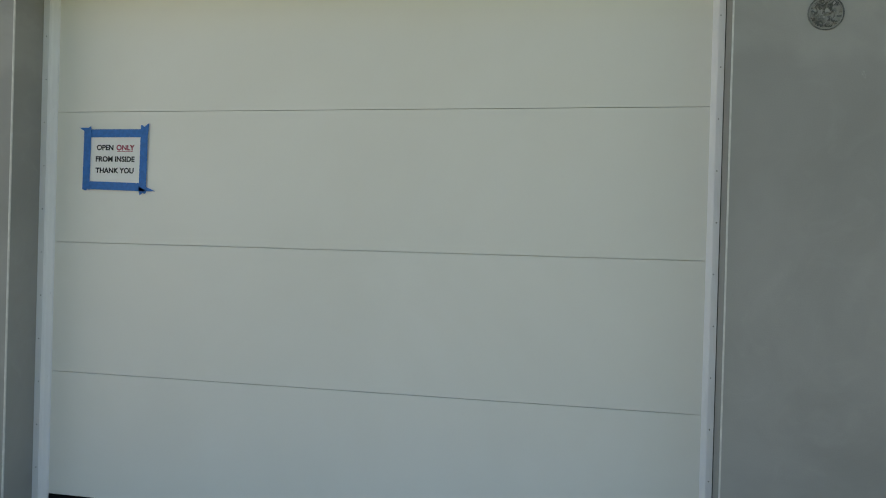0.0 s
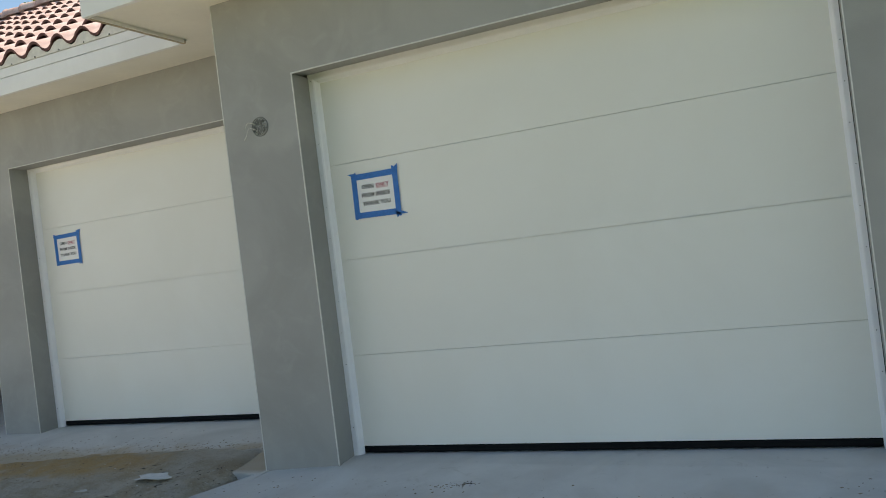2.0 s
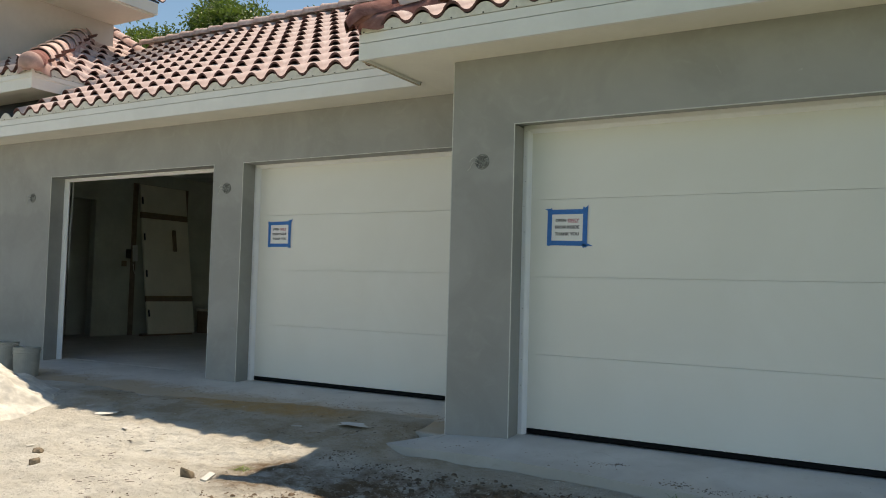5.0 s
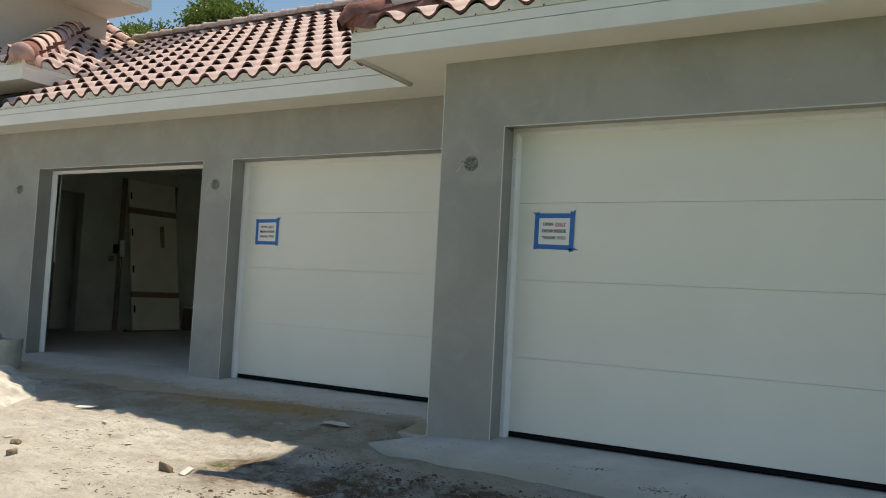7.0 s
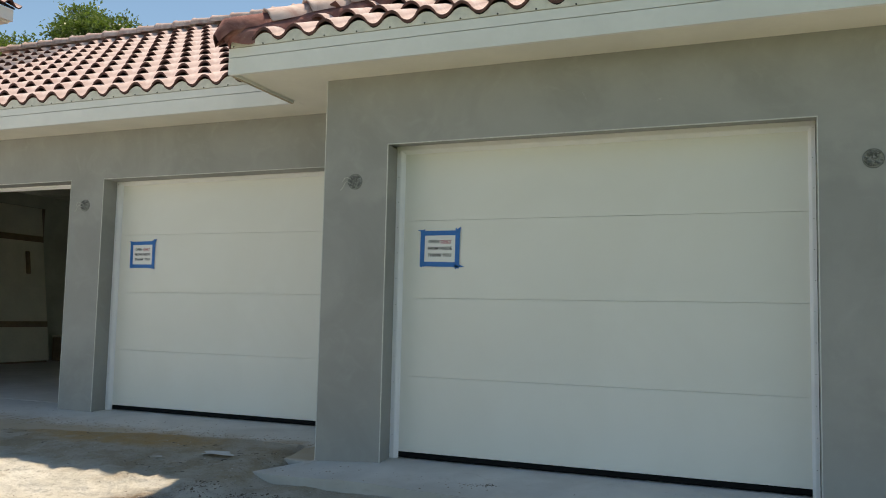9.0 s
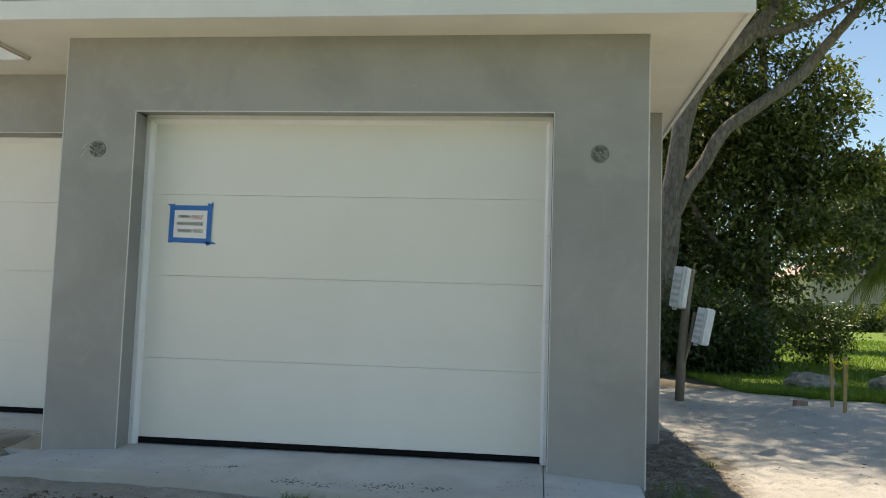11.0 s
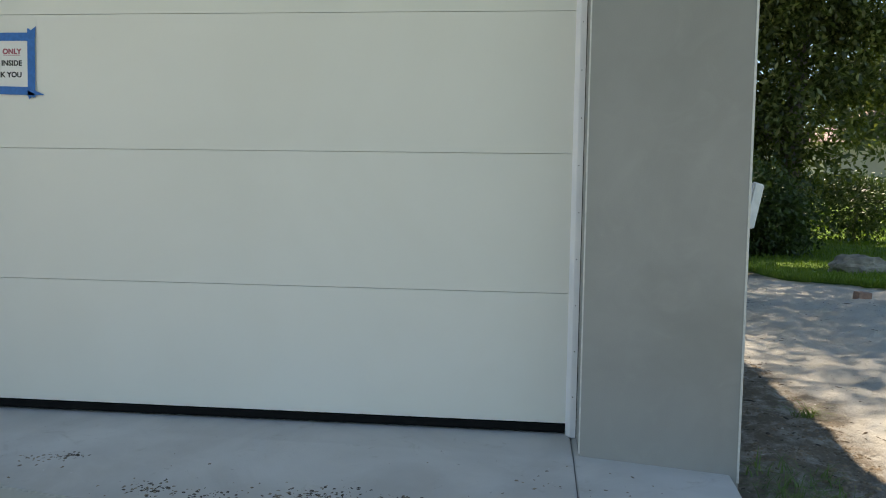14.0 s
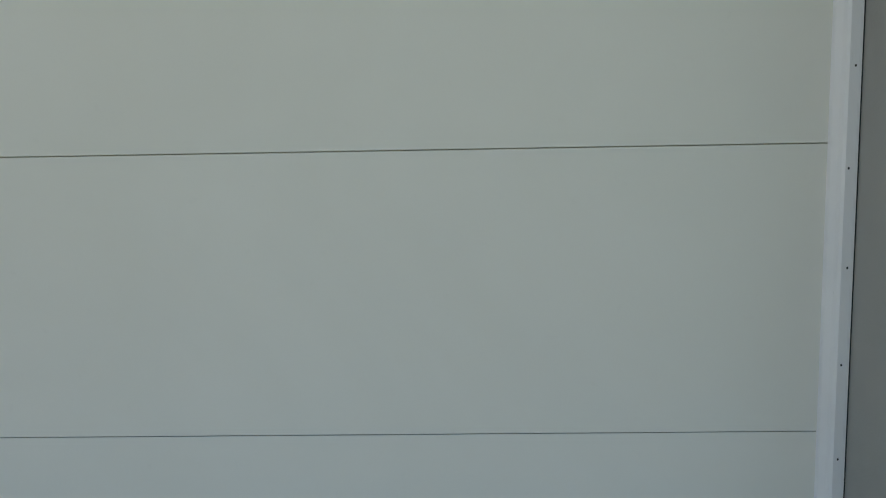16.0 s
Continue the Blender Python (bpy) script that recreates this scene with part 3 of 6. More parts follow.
bm = box(X1L, X1L + T, T, Y2 + 0.3, -0.25, SOFF + 0.1)
tagged(mesh_ob("wall_return", bm, STUCCO), "grey stucco return wall between garage blocks", "wall", kind="structure")
bm = box(X1R - T, X1R, T, 10.9, -0.25, SOFF + 0.1)
tagged(mesh_ob("wall_east", bm, STUCCO), "grey stucco side wall of the garage", "wall", kind="structure")
bm = box(X1R + 0.002, JOGX, JOGY, 10.9, -0.25, SOFF + 0.1)
tagged(mesh_ob("wall_east_jog", bm, STUCCO), "grey stucco side wall stepping out", "wall", kind="structure")

bm = bmesh.new()
jamb_prism(bm, [(-15, Y2), (O3L, Y2), (O3L - SP, Y2 + T), (-15, Y2 + T)], -0.25, H2)
jamb_prism(bm, [(O3R, Y2), (O2L, Y2), (O2L - SP, Y2 + T), (O3R, Y2 + T)], -0.25, H2)
jamb_prism(bm, [(O2R, Y2), (X1L - 0.002, Y2), (X1L - 0.002, Y2 + T), (O2R, Y2 + T)], -0.25, H2)
add_box(bm, -15, X1L - 0.002, Y2, Y2 + T, H2, TALL)
bmesh.ops.recalc_face_normals(bm, faces=bm.faces)
tagged(mesh_ob("wall_setback", bm, STUCCO), "unpainted grey stucco wall with two garage openings", "wall", kind="structure")

bm = box(-15, 4.08, 10.6, 10.9, -0.25, TALL)
tagged(mesh_ob("wall_north", bm, GYPSUM), "plain back wall of the garages", "wall", kind="structure")
bm = box(X1L - 0.1, X1L + 0.05, Y2 + 0.32, 10.58, 0.0, TALL)
tagged(mesh_ob("wall_partition", bm, GYPSUM), "drywall partition between garages", "wall", kind="structure")

# dim room behind the open door: side wall with a doorway into a hall
LW = -10.75
bm = bmesh.new()
add_box(bm, LW - 0.15, LW, Y2 + T, 3.30, 0.0, TALL)
add_box(bm, LW - 0.15, LW, 4.13, 10.58, 0.0, TALL)
add_box(bm, LW - 0.15, LW, 3.30, 4.13, 2.60, TALL)
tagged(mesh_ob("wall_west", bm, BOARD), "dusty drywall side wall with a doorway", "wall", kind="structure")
bm = box(-12.9, -12.75, Y2 + T, 10.58, 0.0, TALL)
tagged(mesh_ob("wall_hall", bm, GYPSUM), "drywall of the hall behind the doorway", "wall", kind="structure")
# two unseen walls added close in, so more light bounces round the bay
bm = box(-3.95, -3.83, Y2 + T + 0.002, 7.6, 0.0, TALL - 0.06)
tagged(mesh_ob("wall_bounce_divider", bm, GYPSUM), "unseen drywall divider added to bounce light in the open bay", "wall", kind="structure")
bm = box(LW + 0.002, -3.83, 7.602, 7.72, 0.0, TALL - 0.06)
tagged(mesh_ob("wall_bounce_back", bm, GYPSUM), "unseen drywall back wall added to bounce light in the open bay", "wall", kind="structure")
bm = box(-11.5, -11.38, 4.06, 6.4, 0.0, TALL)
tagged(mesh_ob("wall_hall_return", bm, GYPSUM), "short drywall return seen through the doorway", "wall", kind="structure")
bm = bmesh.new()
add_box(bm, LW + 0.002, LW + 0.02, 4.13, 4.20, 0.018, 2.68, 0.003)
add_box(bm, LW + 0.002, LW + 0.02, 3.22, 3.30, 0.018, 2.68, 0.003)
add_box(bm, LW + 0.002, LW + 0.02, 3.302, 4.128, 2.60, 2.68, 0.003)
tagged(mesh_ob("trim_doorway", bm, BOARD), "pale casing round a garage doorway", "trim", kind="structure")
bm = box(-14.9, X1L - 0.12, Y2 + T, 10.58, TALL - 0.05, TALL - 0.002)
tagged(mesh_ob("ceiling", bm, CEIL), "bare drywall garage ceiling", "ceiling", kind="structure")
bm = box(X1L + 0.06, X1R - T, T, 10.58, SOFF - 0.06, SOFF - 0.01)
tagged(mesh_ob("ceiling_near", bm, GYPSUM), "drywall ceiling behind the closed door", "ceiling", kind="structure")

# white corner beads
bead = bmesh.new()
for x, z1, s in ((0.0, H1, 1), (W1, H1, -1)):
    add_box(bead, x - 0.003, x + 0.003, -0.003, 0.004, -0.03, z1)
add_box(bead, -0.003, W1 + 0.003, -0.003, 0.003, H1 - 0.004, H1 + 0.003)
add_box(bead, X1R - 0.006, X1R + 0.003, -0.003, 0.004, -0.12, SOFF)
add_box(bead, X1L - 0.003, X1L + 0.003, -0.0025, 0.002, -0.07, SOFF)
add_box(bead, JOGX - 0.005, JOGX + 0.003, JOGY - 0.003, JOGY + 0.003, -0.12, SOFF)
tagged(mesh_ob("trim_corner_bead", bead, BEAD), "thin white corner beads in the stucco", "trim", kind="structure")
bead = bmesh.new()
for x in (O2L, O3R, O3L):
    add_box(bead, x - 0.0025, x + 0.0025, Y2 - 0.003, Y2 + 0.003, -0.02, H2)
for a, b in ((O2L, O2R), (O3L, O3R)):
    add_box(bead, a, b, Y2 - 0.003, Y2 + 0.003, H2 - 0.003, H2 + 0.003)
tagged(mesh_ob("trim_corner_bead_setback", bead, BEAD), "thin white corner beads at set-back openings", "trim", kind="structure")


# ---- garage doors ----
def door_stop(name, x0, x1, ztop, zbot, y, label):
    """White stop moulding: a flat outer band with nail heads and a rounded inner lip."""
    prof = [(0, 0), (0.034, 0), (0.042, 0.006), (0.046, 0.014), (0.060, 0.030), (0.062, 0.040), (0.058, 0.046), (0, 0.046)]
    root = empty(name, (x0, y, zbot), label=label, category="trim", kind="structure")
    inv = Matrix.Translation((-x0, -y, -zbot))

    def leg(nm, bm):
        bmesh.ops.transform(bm, matrix=inv, verts=bm.verts)
        return part(nm, bm, TRIM, root)

    leg("jamb_trim", extrude_profile(prof, (1, 0, 0), (0, 1, 0), (x0 - 0.018, y - 0.038, zbot), (0, 0, ztop - zbot)))
    leg("jamb_trim", extrude_profile([(a * 0.70, b) for a, b in prof], (-1, 0, 0), (0, 1, 0), (x1 - 0.0035, y - 0.038, zbot), (0, 0, ztop - zbot)))
    leg("head_trim", extrude_profile(prof, (0, 0, -1), (0, 1, 0), (x0 - 0.018, y - 0.0385, ztop + 0.028), (x1 - x0 + 0.0145, 0, 0)))
    nails = bmesh.new()
    k = 0
    z = zbot + 0.18
    while z < ztop:
        for x in (x0 + 0.004, x1 - 0.018):
            bmesh.ops.create_uvsphere(nails, u_segments=6, v_segments=4, radius=0.0024, matrix=Matrix.Translation((x + 0.003 * math.sin(k * 5), y - 0.038, z)) @ Matrix.Diagonal((1, 0.5, 1.2, 1)))
            k += 1
        z += 0.202
    bmesh.ops.transform(nails, matrix=inv, verts=nails.verts)
    part("nail_heads", nails, SCREW, root)
    gap = bmesh.new()
    for x in (x0 - 0.0215, x1 - 0.0034):
        add_box(gap, x, x + 0.003, y - 0.0365, y + 0.006, zbot, ztop)
    bmesh.ops.transform(gap, matrix=inv, verts=gap.verts)
    part("caulk_gap", gap, DARK, root)


def garage_door(x0, x1, y, z0, label, group="closed garage doors"):
    """A sectional door: four flush steel sections over a black bottom seal."""
    w, h = x1 - x0, 0.61
    root = empty("garage_door", (x0, y, z0), label=label, category="garage door", group=group)
    for i in range(4):
        bm = box(0, w, 0, 0.045, i * h + (0.030 if i == 0 else 0.0011), (i + 1) * h - 0.0011, 0.0006)
        part("section", bm, DOOR, root)
    bm = extrude_profile([(0.002, 0.036), (0.002, 0.012), (0.010, 0.0), (0.034, 0.0), (0.042, 0.012), (0.042, 0.036)], (0, 1, 0), (0, 0, 1), (0, 0, -0.014), (w, 0, 0))
    part("bottom_seal", bm, RUBBER, root, "black rubber bottom seal")
    bm = box(0.004, w - 0.004, 0.018, 0.05, 0.032, 4 * h - 0.004)
    part("inner_skin", bm, DOOR, root)
    return root


door_stop("trim_door_1", 0.0, W1, H1 - 0.005, -0.026, DOORY, "white nailed stop moulding round the garage door")
garage_door(-0.012, W1 + 0.012, DOORY + 0.002, -0.005, "closed cream-white flush sectional garage door")
door_stop("trim_door_2", O2L, O2R, H2 - 0.005, 0.012, Y2 + DOORY, "white nailed stop moulding round the set-back door")
garage_door(O2L - 0.012, O2R + 0.012, Y2 + DOORY + 0.002, 0.035, "closed cream-white flush sectional garage door, set back")
door_stop("trim_door_3", O3L, O3R, H2 - 0.005, 0.012, Y2 + DOORY, "white nailed stop moulding round the open doorway")

# overhead door rolled up inside, its lower edge just showing
root = empty("overhead_door", (O3L, Y2 + 0.4, 2.86), label="open sectional garage door raised under the ceiling", category="garage door")
for i in range(4):
    part("section", box(0, O3R - O3L, 0.10 + i * 0.62, 0.70 + i * 0.62, 0.10, 0.145, 0.004), DOOR, root)
part("bottom_seal", box(0, O3R - O3L, 0.03, 0.095, 0.075, 0.15, 0.006), RUBBER, root)
root = empty("door_track", (O3L - 0.22, Y2 + 0.36, 0.018), label="galvanised vertical track beside the open garage door", category="track")
part("rail", extrude_profile([(0, 0), (0.05, 0), (0.05, 0.004), (0.004, 0.004), (0.004, 0.03), (0, 0.03)], (0, 1, 0), (1, 0, 0), (0, 0, 0), (0, 0, 2.3)), STEEL, root)
part("bracket", box(-0.1, 0, 0.0, 0.05, 1.1, 1.16, 0.002), STEEL, root)
bm = tube(smooth_line([(0.15, 0.05, 2.28), (0.145, 0.05, 1.9), (0.12, 0.05, 1.5), (0.13, 0.05, 1.02)], 4), [0.012] * 13, 6)
cord = tagged(mesh_ob("pull_cord", bm, ROPE), "pale pull cord hanging inside the garage opening", "cord")
cord.location = (-7.60, 1.32, 0.20)


# ---- signs ----
def sign(x, y, z, tilt, seed, label, fringe):
    """A paper notice held on the door by four strips of blue tape."""
    rnd = random.Random(seed)
    root = empty("paper_sign", (x, y, z), label=label, category="sign", group="notices on garage doors")
    root.rotation_euler = (0, radians(tilt), 0)
    pw_, ph, t = 0.279, 0.232, 0.037
    part("sheet", box(0, pw_, -0.0008, 0, -ph, 0, 0), PAPER, root)

    def strip(a, b, wide, ragged, lift):
        """One strip from a to b with torn ends."""
        a, b = Vector(a), Vector(b)
        d = (b - a).normalized()
        n = Vector((-d.z, 0, d.x)) * wide / 2
        pts = []
        for k in range(5):
            f = k / 4 * 2 - 1
            pts.append(a + n * f - d * rnd.uniform(0, ragged))
        for k in range(5):
            f = 1 - k / 4 * 2
            pts.append(b + n * f + d * rnd.uniform(0, ragged))
        bm = bmesh.new()
        fr = [bm.verts.new((p.x, lift, p.z)) for p in pts]
        f = bm.faces.new(fr)
        r = bmesh.ops.extrude_face_region(bm, geom=[f])
        for v in (v for v in r["geom"] if isinstance(v, bmesh.types.BMVert)):
            v.co.y += 0.0006
        bmesh.ops.recalc_face_normals(bm, faces=bm.faces)
        part("tape_strip", bm, TAPE, root)

    strip((-0.020, 0, 0.002), (0.300, 0, 0.004), t, 0.010, -0.0030)
    strip((-0.018, 0, -0.239), (0.285, 0, -0.244), t, 0.010, -0.0036)
    strip((-0.008, 0, -0.256), (-0.006, 0, 0.018), t, 0.010, -0.0044)
    strip((0.286, 0, -0.260), (0.288, 0, 0.026), t, 0.016, -0.0050)
    # loose torn corners
    for tri in fringe:
        bm = bmesh.new()
        a = [bm.verts.new((px, -0.0058, pz)) for px, pz in tri]
        b = [bm.verts.new((px, -0.0052, pz)) for px, pz in tri]
        bm.faces.new(a)
        bm.faces.new(list(reversed(b)))
        for i in range(3):
            bm.faces.new((a[i], b[i], b[(i + 1) % 3], a[(i + 1) % 3]))
        bmesh.ops.recalc_face_normals(bm, faces=bm.faces)
        part("tape_end", bm, TAPE, root)
    for text, cx, cz, ink in (("OPEN", 0.086, -0.0745, INK), ("ONLY", 0.190, -0.0745, RED_INK), ("FROM INSIDE", 0.138, -0.1275, INK), ("THANK YOU", 0.138, -0.1805, INK)):
        cu = bpy.data.curves.new("lettering", "FONT")
        cu.body, cu.size, cu.align_x, cu.offset, cu.extrude = text, 0.0335, "CENTER", 0.0012, 0.0002
        cu.space_character = 1.02
        cu.materials.append(ink)
        ob = new("lettering", cu)
        ob.parent = root
        ob.matrix_local = pose(cx, -0.0014, cz, 90, 0, 0)
    part("underline", box(0.147, 0.231, -0.0016, -0.0012, -0.0815, -0.0790), RED_INK, root)
    return root


FR1 = [[(0.262, -0.225), (0.352, -0.262), (0.270, -0.264)], [(0.262, -0.238), (0.274, -0.282), (0.304, -0.258)], [(0.27, 0.020), (0.312, 0.050), (0.308, 0.0)], [(-0.05, 0.028), (-0.02, 0.012), (0.0, 0.028)], [(-0.012, 0.02), (0.012, 0.036), (0.012, 0.0)]]
FR2 = [[(0.27, 0.024), (0.33, 0.044), (0.306, 0.0)], [(0.262, -0.225), (0.318, -0.266), (0.270, -0.264)], [(-0.04, 0.026), (-0.01, 0.012), (0.0, 0.026)]]
sign(0.216, DOORY - 0.001, 1.722, 0.3, 3, "white paper notice framed with torn blue painter's tape", FR1)
sign(-3.575, Y2 + DOORY - 0.001, 1.772, -0.6, 5, "white paper notice in blue tape on the set-back door", FR2)


# ---- lamp holes ----
def lamp_box(x, y, z, seed, wires, label):
    """A round junction box stuffed with rough mortar, loose wires at some."""
    root = empty("junction_box", (x, y, z), label=label, category="junction box", group="junction boxes for wall lamps")
    bm = bmesh.new()
    r = 0.058
    rings = []
    prof = ((r + 0.004, -0.0005), (r + 0.003, -0.004), (r, -0.004), (r - 0.003, 0.012))
    for rr, yy in prof:
        rings.append([bm.verts.new((rr * math.cos(a * math.pi / 16), yy, rr * math.sin(a * math.pi / 16))) for a in range(32)])
    for a, b in zip(rings, rings[1:]):
        for i in range(32):
            bm.faces.new((a[i], a[(i + 1) % 32], b[(i + 1) % 32], b[i]))
    bmesh.ops.recalc_face_normals(bm, faces=bm.faces)
    part("rim", bm, RIM, root, "dark plastic rim")
    bm = bmesh.new()
    bmesh.ops.create_grid(bm, x_segments=22, y_segments=22, size=0.056)
    for v in list(bm.verts):
        if v.co.length > 0.0555:
            bm.verts.remove(v)
    for v in bm.verts:
        q = Vector((v.co.x * 55 + seed * 7, v.co.y * 55, seed))
        v.co.z = 0.004 + 0.010 * noise.noise(q) + 0.007 * noise.noise(q * 2.3)
    bmesh.ops.transform(bm, matrix=pose(0, 0, 0, 90, 0, 0), verts=bm.verts)
    part("mortar_fill", bm, PLASTER, root)
    rnd = random.Random(seed)
    for i in range(wires):
        a = (-0.035, -0.004, 0.02 - 0.035 * i)
        bm = tube(smooth_line([a, (-0.065, -0.03, a[2] + 0.012), (-0.095, -0.025, a[2] - 0.012 - 0.02 * i), (-0.10 - 0.02 * i, -0.02, a[2] - 0.022 - 0.03 * i)], 4), [0.0028] * 13, 6)
        part("wire", bm, WIRE, root, smooth=True)
    return root


lamp_box(-0.278, 0.0, 2.117, 1, 2, "mortar-filled round junction box with loose wires in stucco")
lamp_box(3.343, 0.0, 2.113, 2, 0, "mortar-filled round junction box set in grey stucco")
lamp_box(-4.027, Y2, 2.165, 3, 2, "mortar-filled junction box with wires between garage openings")
lamp_box(-7.66, Y2, 2.175, 4, 2, "mortar-filled junction box with wires beside open garage")


# ---- eaves ----
EY1, EY2 = -0.46, 0.42
EX1L, EX1R = -1.19, 4.25
FB, FT = 2.925, 3.135      # fascia board, bottom and top


def fascia_run(name, a, b, out, label):
    """Fascia from a to b: a main board, a drip board standing proud above it, and the pale closure under the tiles."""
    a, b, o = Vector(a), Vector(b), Vector(out)
    prof = [(0, FB), (0.031, FB), (0.031, FT - 0.078), (0.004, FT - 0.078), (0.004, FT - 0.072), (0.031, FT - 0.072), (0.031, FT), (0.0, FT)]
    bm = extrude_profile(prof, o, (0, 0, 1), (a.x, a.y, 0), b - a)
    return tagged(mesh_ob(name, bm, FASCIA), label, "fascia", kind="structure")


fascia_run("trim_fascia_near", (EX1L, EY1 + 0.034, 0), (EX1R, EY1 + 0.034, 0), (0, -1, 0), "white-painted fascia board under the tile edge")
fascia_run("trim_fascia_west", (EX1L + 0.034, EY2, 0), (EX1L + 0.034, EY1 + 0.034, 0), (-1, 0, 0), "white fascia return of the near eave")
fascia_run("trim_fascia_east", (EX1R - 0.034, EY1 + 0.034, 0), (EX1R - 0.034, 11.2, 0), (1, 0, 0), "white fascia board along the side eave")
fascia_run("trim_fascia_setback", (-15, EY2 + 0.034, 0), (EX1L, EY2 + 0.034, 0), (0, -1, 0), "white-painted fascia board over two garage doors")
bm = box(EX1L + 0.001, EX1L + 0.030, EY1 + 0.04, EY2 + 0.02, FB - 0.002, FB + 0.02, 0.003)
tagged(mesh_ob("trim_drip_strip", bm, DRIP), "brown unpainted edge strip below the eave return", "trim", kind="structure")
bm = box(EX1L + 0.036, EX1R - 0.036, EY1 + 0.036, 0.4, SOFF, SOFF + 0.02)
tagged(mesh_ob("soffit_near", bm, SOFFIT), "cream-painted stucco soffit over the near door", "soffit", kind="structure")
bm = box(X1R - 0.1, EX1R - 0.036, 0.402, 11.2, SOFF, SOFF + 0.02)
tagged(mesh_ob("soffit_east", bm, SOFFIT), "cream-painted soffit along the side wall", "soffit", kind="structure")
bm = box(-15, EX1L + 0.034, EY2 + 0.036, Y2 + 0.1, SOFF + 0.001, SOFF + 0.02)
add_box(bm, EX1L + 0.036, X1L + 0.1, 0.402, Y2 + 0.1, SOFF + 0.001, SOFF + 0.02)
tagged(mesh_ob("soffit_setback", bm, SOFFIT), "cream-painted soffit over the set-back doors", "soffit", kind="structure")

# ---- tiled roofs ----
TW, TE, TLEN = 0.272, 0.385, 0.45     # tile width, exposure, length
PITCH = math.atan(0.5833)


def wave(u):
    """Height of the S along a tile's width, -1 to 1: a broad round roll and a narrower pan."""
    q = (u / TW) % 1.0
    if q < 0.56:
        return math.sin(math.pi * q / 0.56) ** 0.75
    return -math.sin(math.pi * (q - 0.56) / 0.44) ** 0.8


TN = 18      # strips across a tile


def tile_mesh():
    """One S-shaped clay tile, lower end raised on the course below."""
    n = TN
    us = [TW * 1.06 * i / n for i in range(n + 1)]

    def w(u, roll, pan):
        q = wave(u)
        return q * (roll if q > 0 else pan)

    verts, faces = [], []
    for v, lift, roll, pan, thick in ((0.0, 0.034, 0.046, 0.030, 0.021), (TLEN, 0.001, 0.018, 0.026, 0.010)):
        for th in (0.0, -thick):
            verts += [(u, v + (0.46 * (w(u, roll, pan) + lift + th) if v == 0 else 0.0), w(u, roll, pan) + lift + th) for u in us]
    m = n + 1
    a, b, c_, d = 0, m, 2 * m, 3 * m      # low top, low under, high top, high under
    for i in range(n):
        faces += [(a + i, a + i + 1, c_ + i + 1, c_ + i), (b + i + 1, b + i, d + i, d + i + 1), (b + i, b + i + 1, a + i + 1, a + i)]
    faces += [(b, a, c_, d), (a + n, b + n, d + n, c_ + n)]
    return np.array(verts, np.float32), np.array(faces, np.int32)


TV, TF = tile_mesh()
tile_me = bpy.data.meshes.new("roof_tile")
tile_me.from_pydata([tuple(map(float, p)) for p in TV], [], [tuple(map(int, f)) for f in TF])
tile_me.materials.append(TILE)
tile_me.materials.append(TILE_RAW_SHADE)
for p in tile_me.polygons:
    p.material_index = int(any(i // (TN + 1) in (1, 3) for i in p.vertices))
roof_jobs = []


def tile_slope(root, origin, across, up_plan, width, run, inside, nearest):
    """Lays courses of tiles on a slope; the nearest become pieces of their own, the rest one mesh."""
    a, p = Vector(across), Vector(up_plan)
    up = (p * math.cos(PITCH) + Vector((0, 0, 1)) * math.sin(PITCH)).normalized()
    nrm = a.cross(up)
    if nrm.z < 0:
        nrm = -nrm
    base = Matrix((a, up, nrm)).transposed().to_4x4()
    rnd = random.Random(9)
    rows, cols = int(run / math.cos(PITCH) / TE) + 1, int(width / TW) + 1
    joined = []
    for r in range(rows):
        for c in range(cols):
            at = Vector(origin) + a * (c * TW) + up * (r * TE)
            mid = at + a * TW / 2 + up * TE / 2
            if not inside(mid):
                continue
            m = Matrix.Translation(at + nrm * rnd.uniform(-0.003, 0.003)) @ base @ Matrix.Rotation(rnd.uniform(-0.012, 0.012), 4, "Z")
            if nearest(mid):
                roof_jobs.append((root, m))
            else:
                joined.append(m)
    if joined:
        mats = np.array([np.array(m) for m in joined])
        hv = np.concatenate([TV, np.ones((len(TV), 1))], 1)
        vs = (mats @ hv.T).transpose(0, 2, 1)[:, :, :3].reshape(-1, 3)
        fs = (TF[None] + (np.arange(len(joined)) * len(TV))[:, None, None]).reshape(-1, 4)
        ob = raw("roof_tiles", vs, fs, TILE, root)
        ob.data.materials.append(TILE_RAW_SHADE)
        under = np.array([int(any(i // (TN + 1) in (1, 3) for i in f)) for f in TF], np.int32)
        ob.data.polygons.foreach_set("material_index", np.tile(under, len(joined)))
        tagged(ob, kind="stuff")


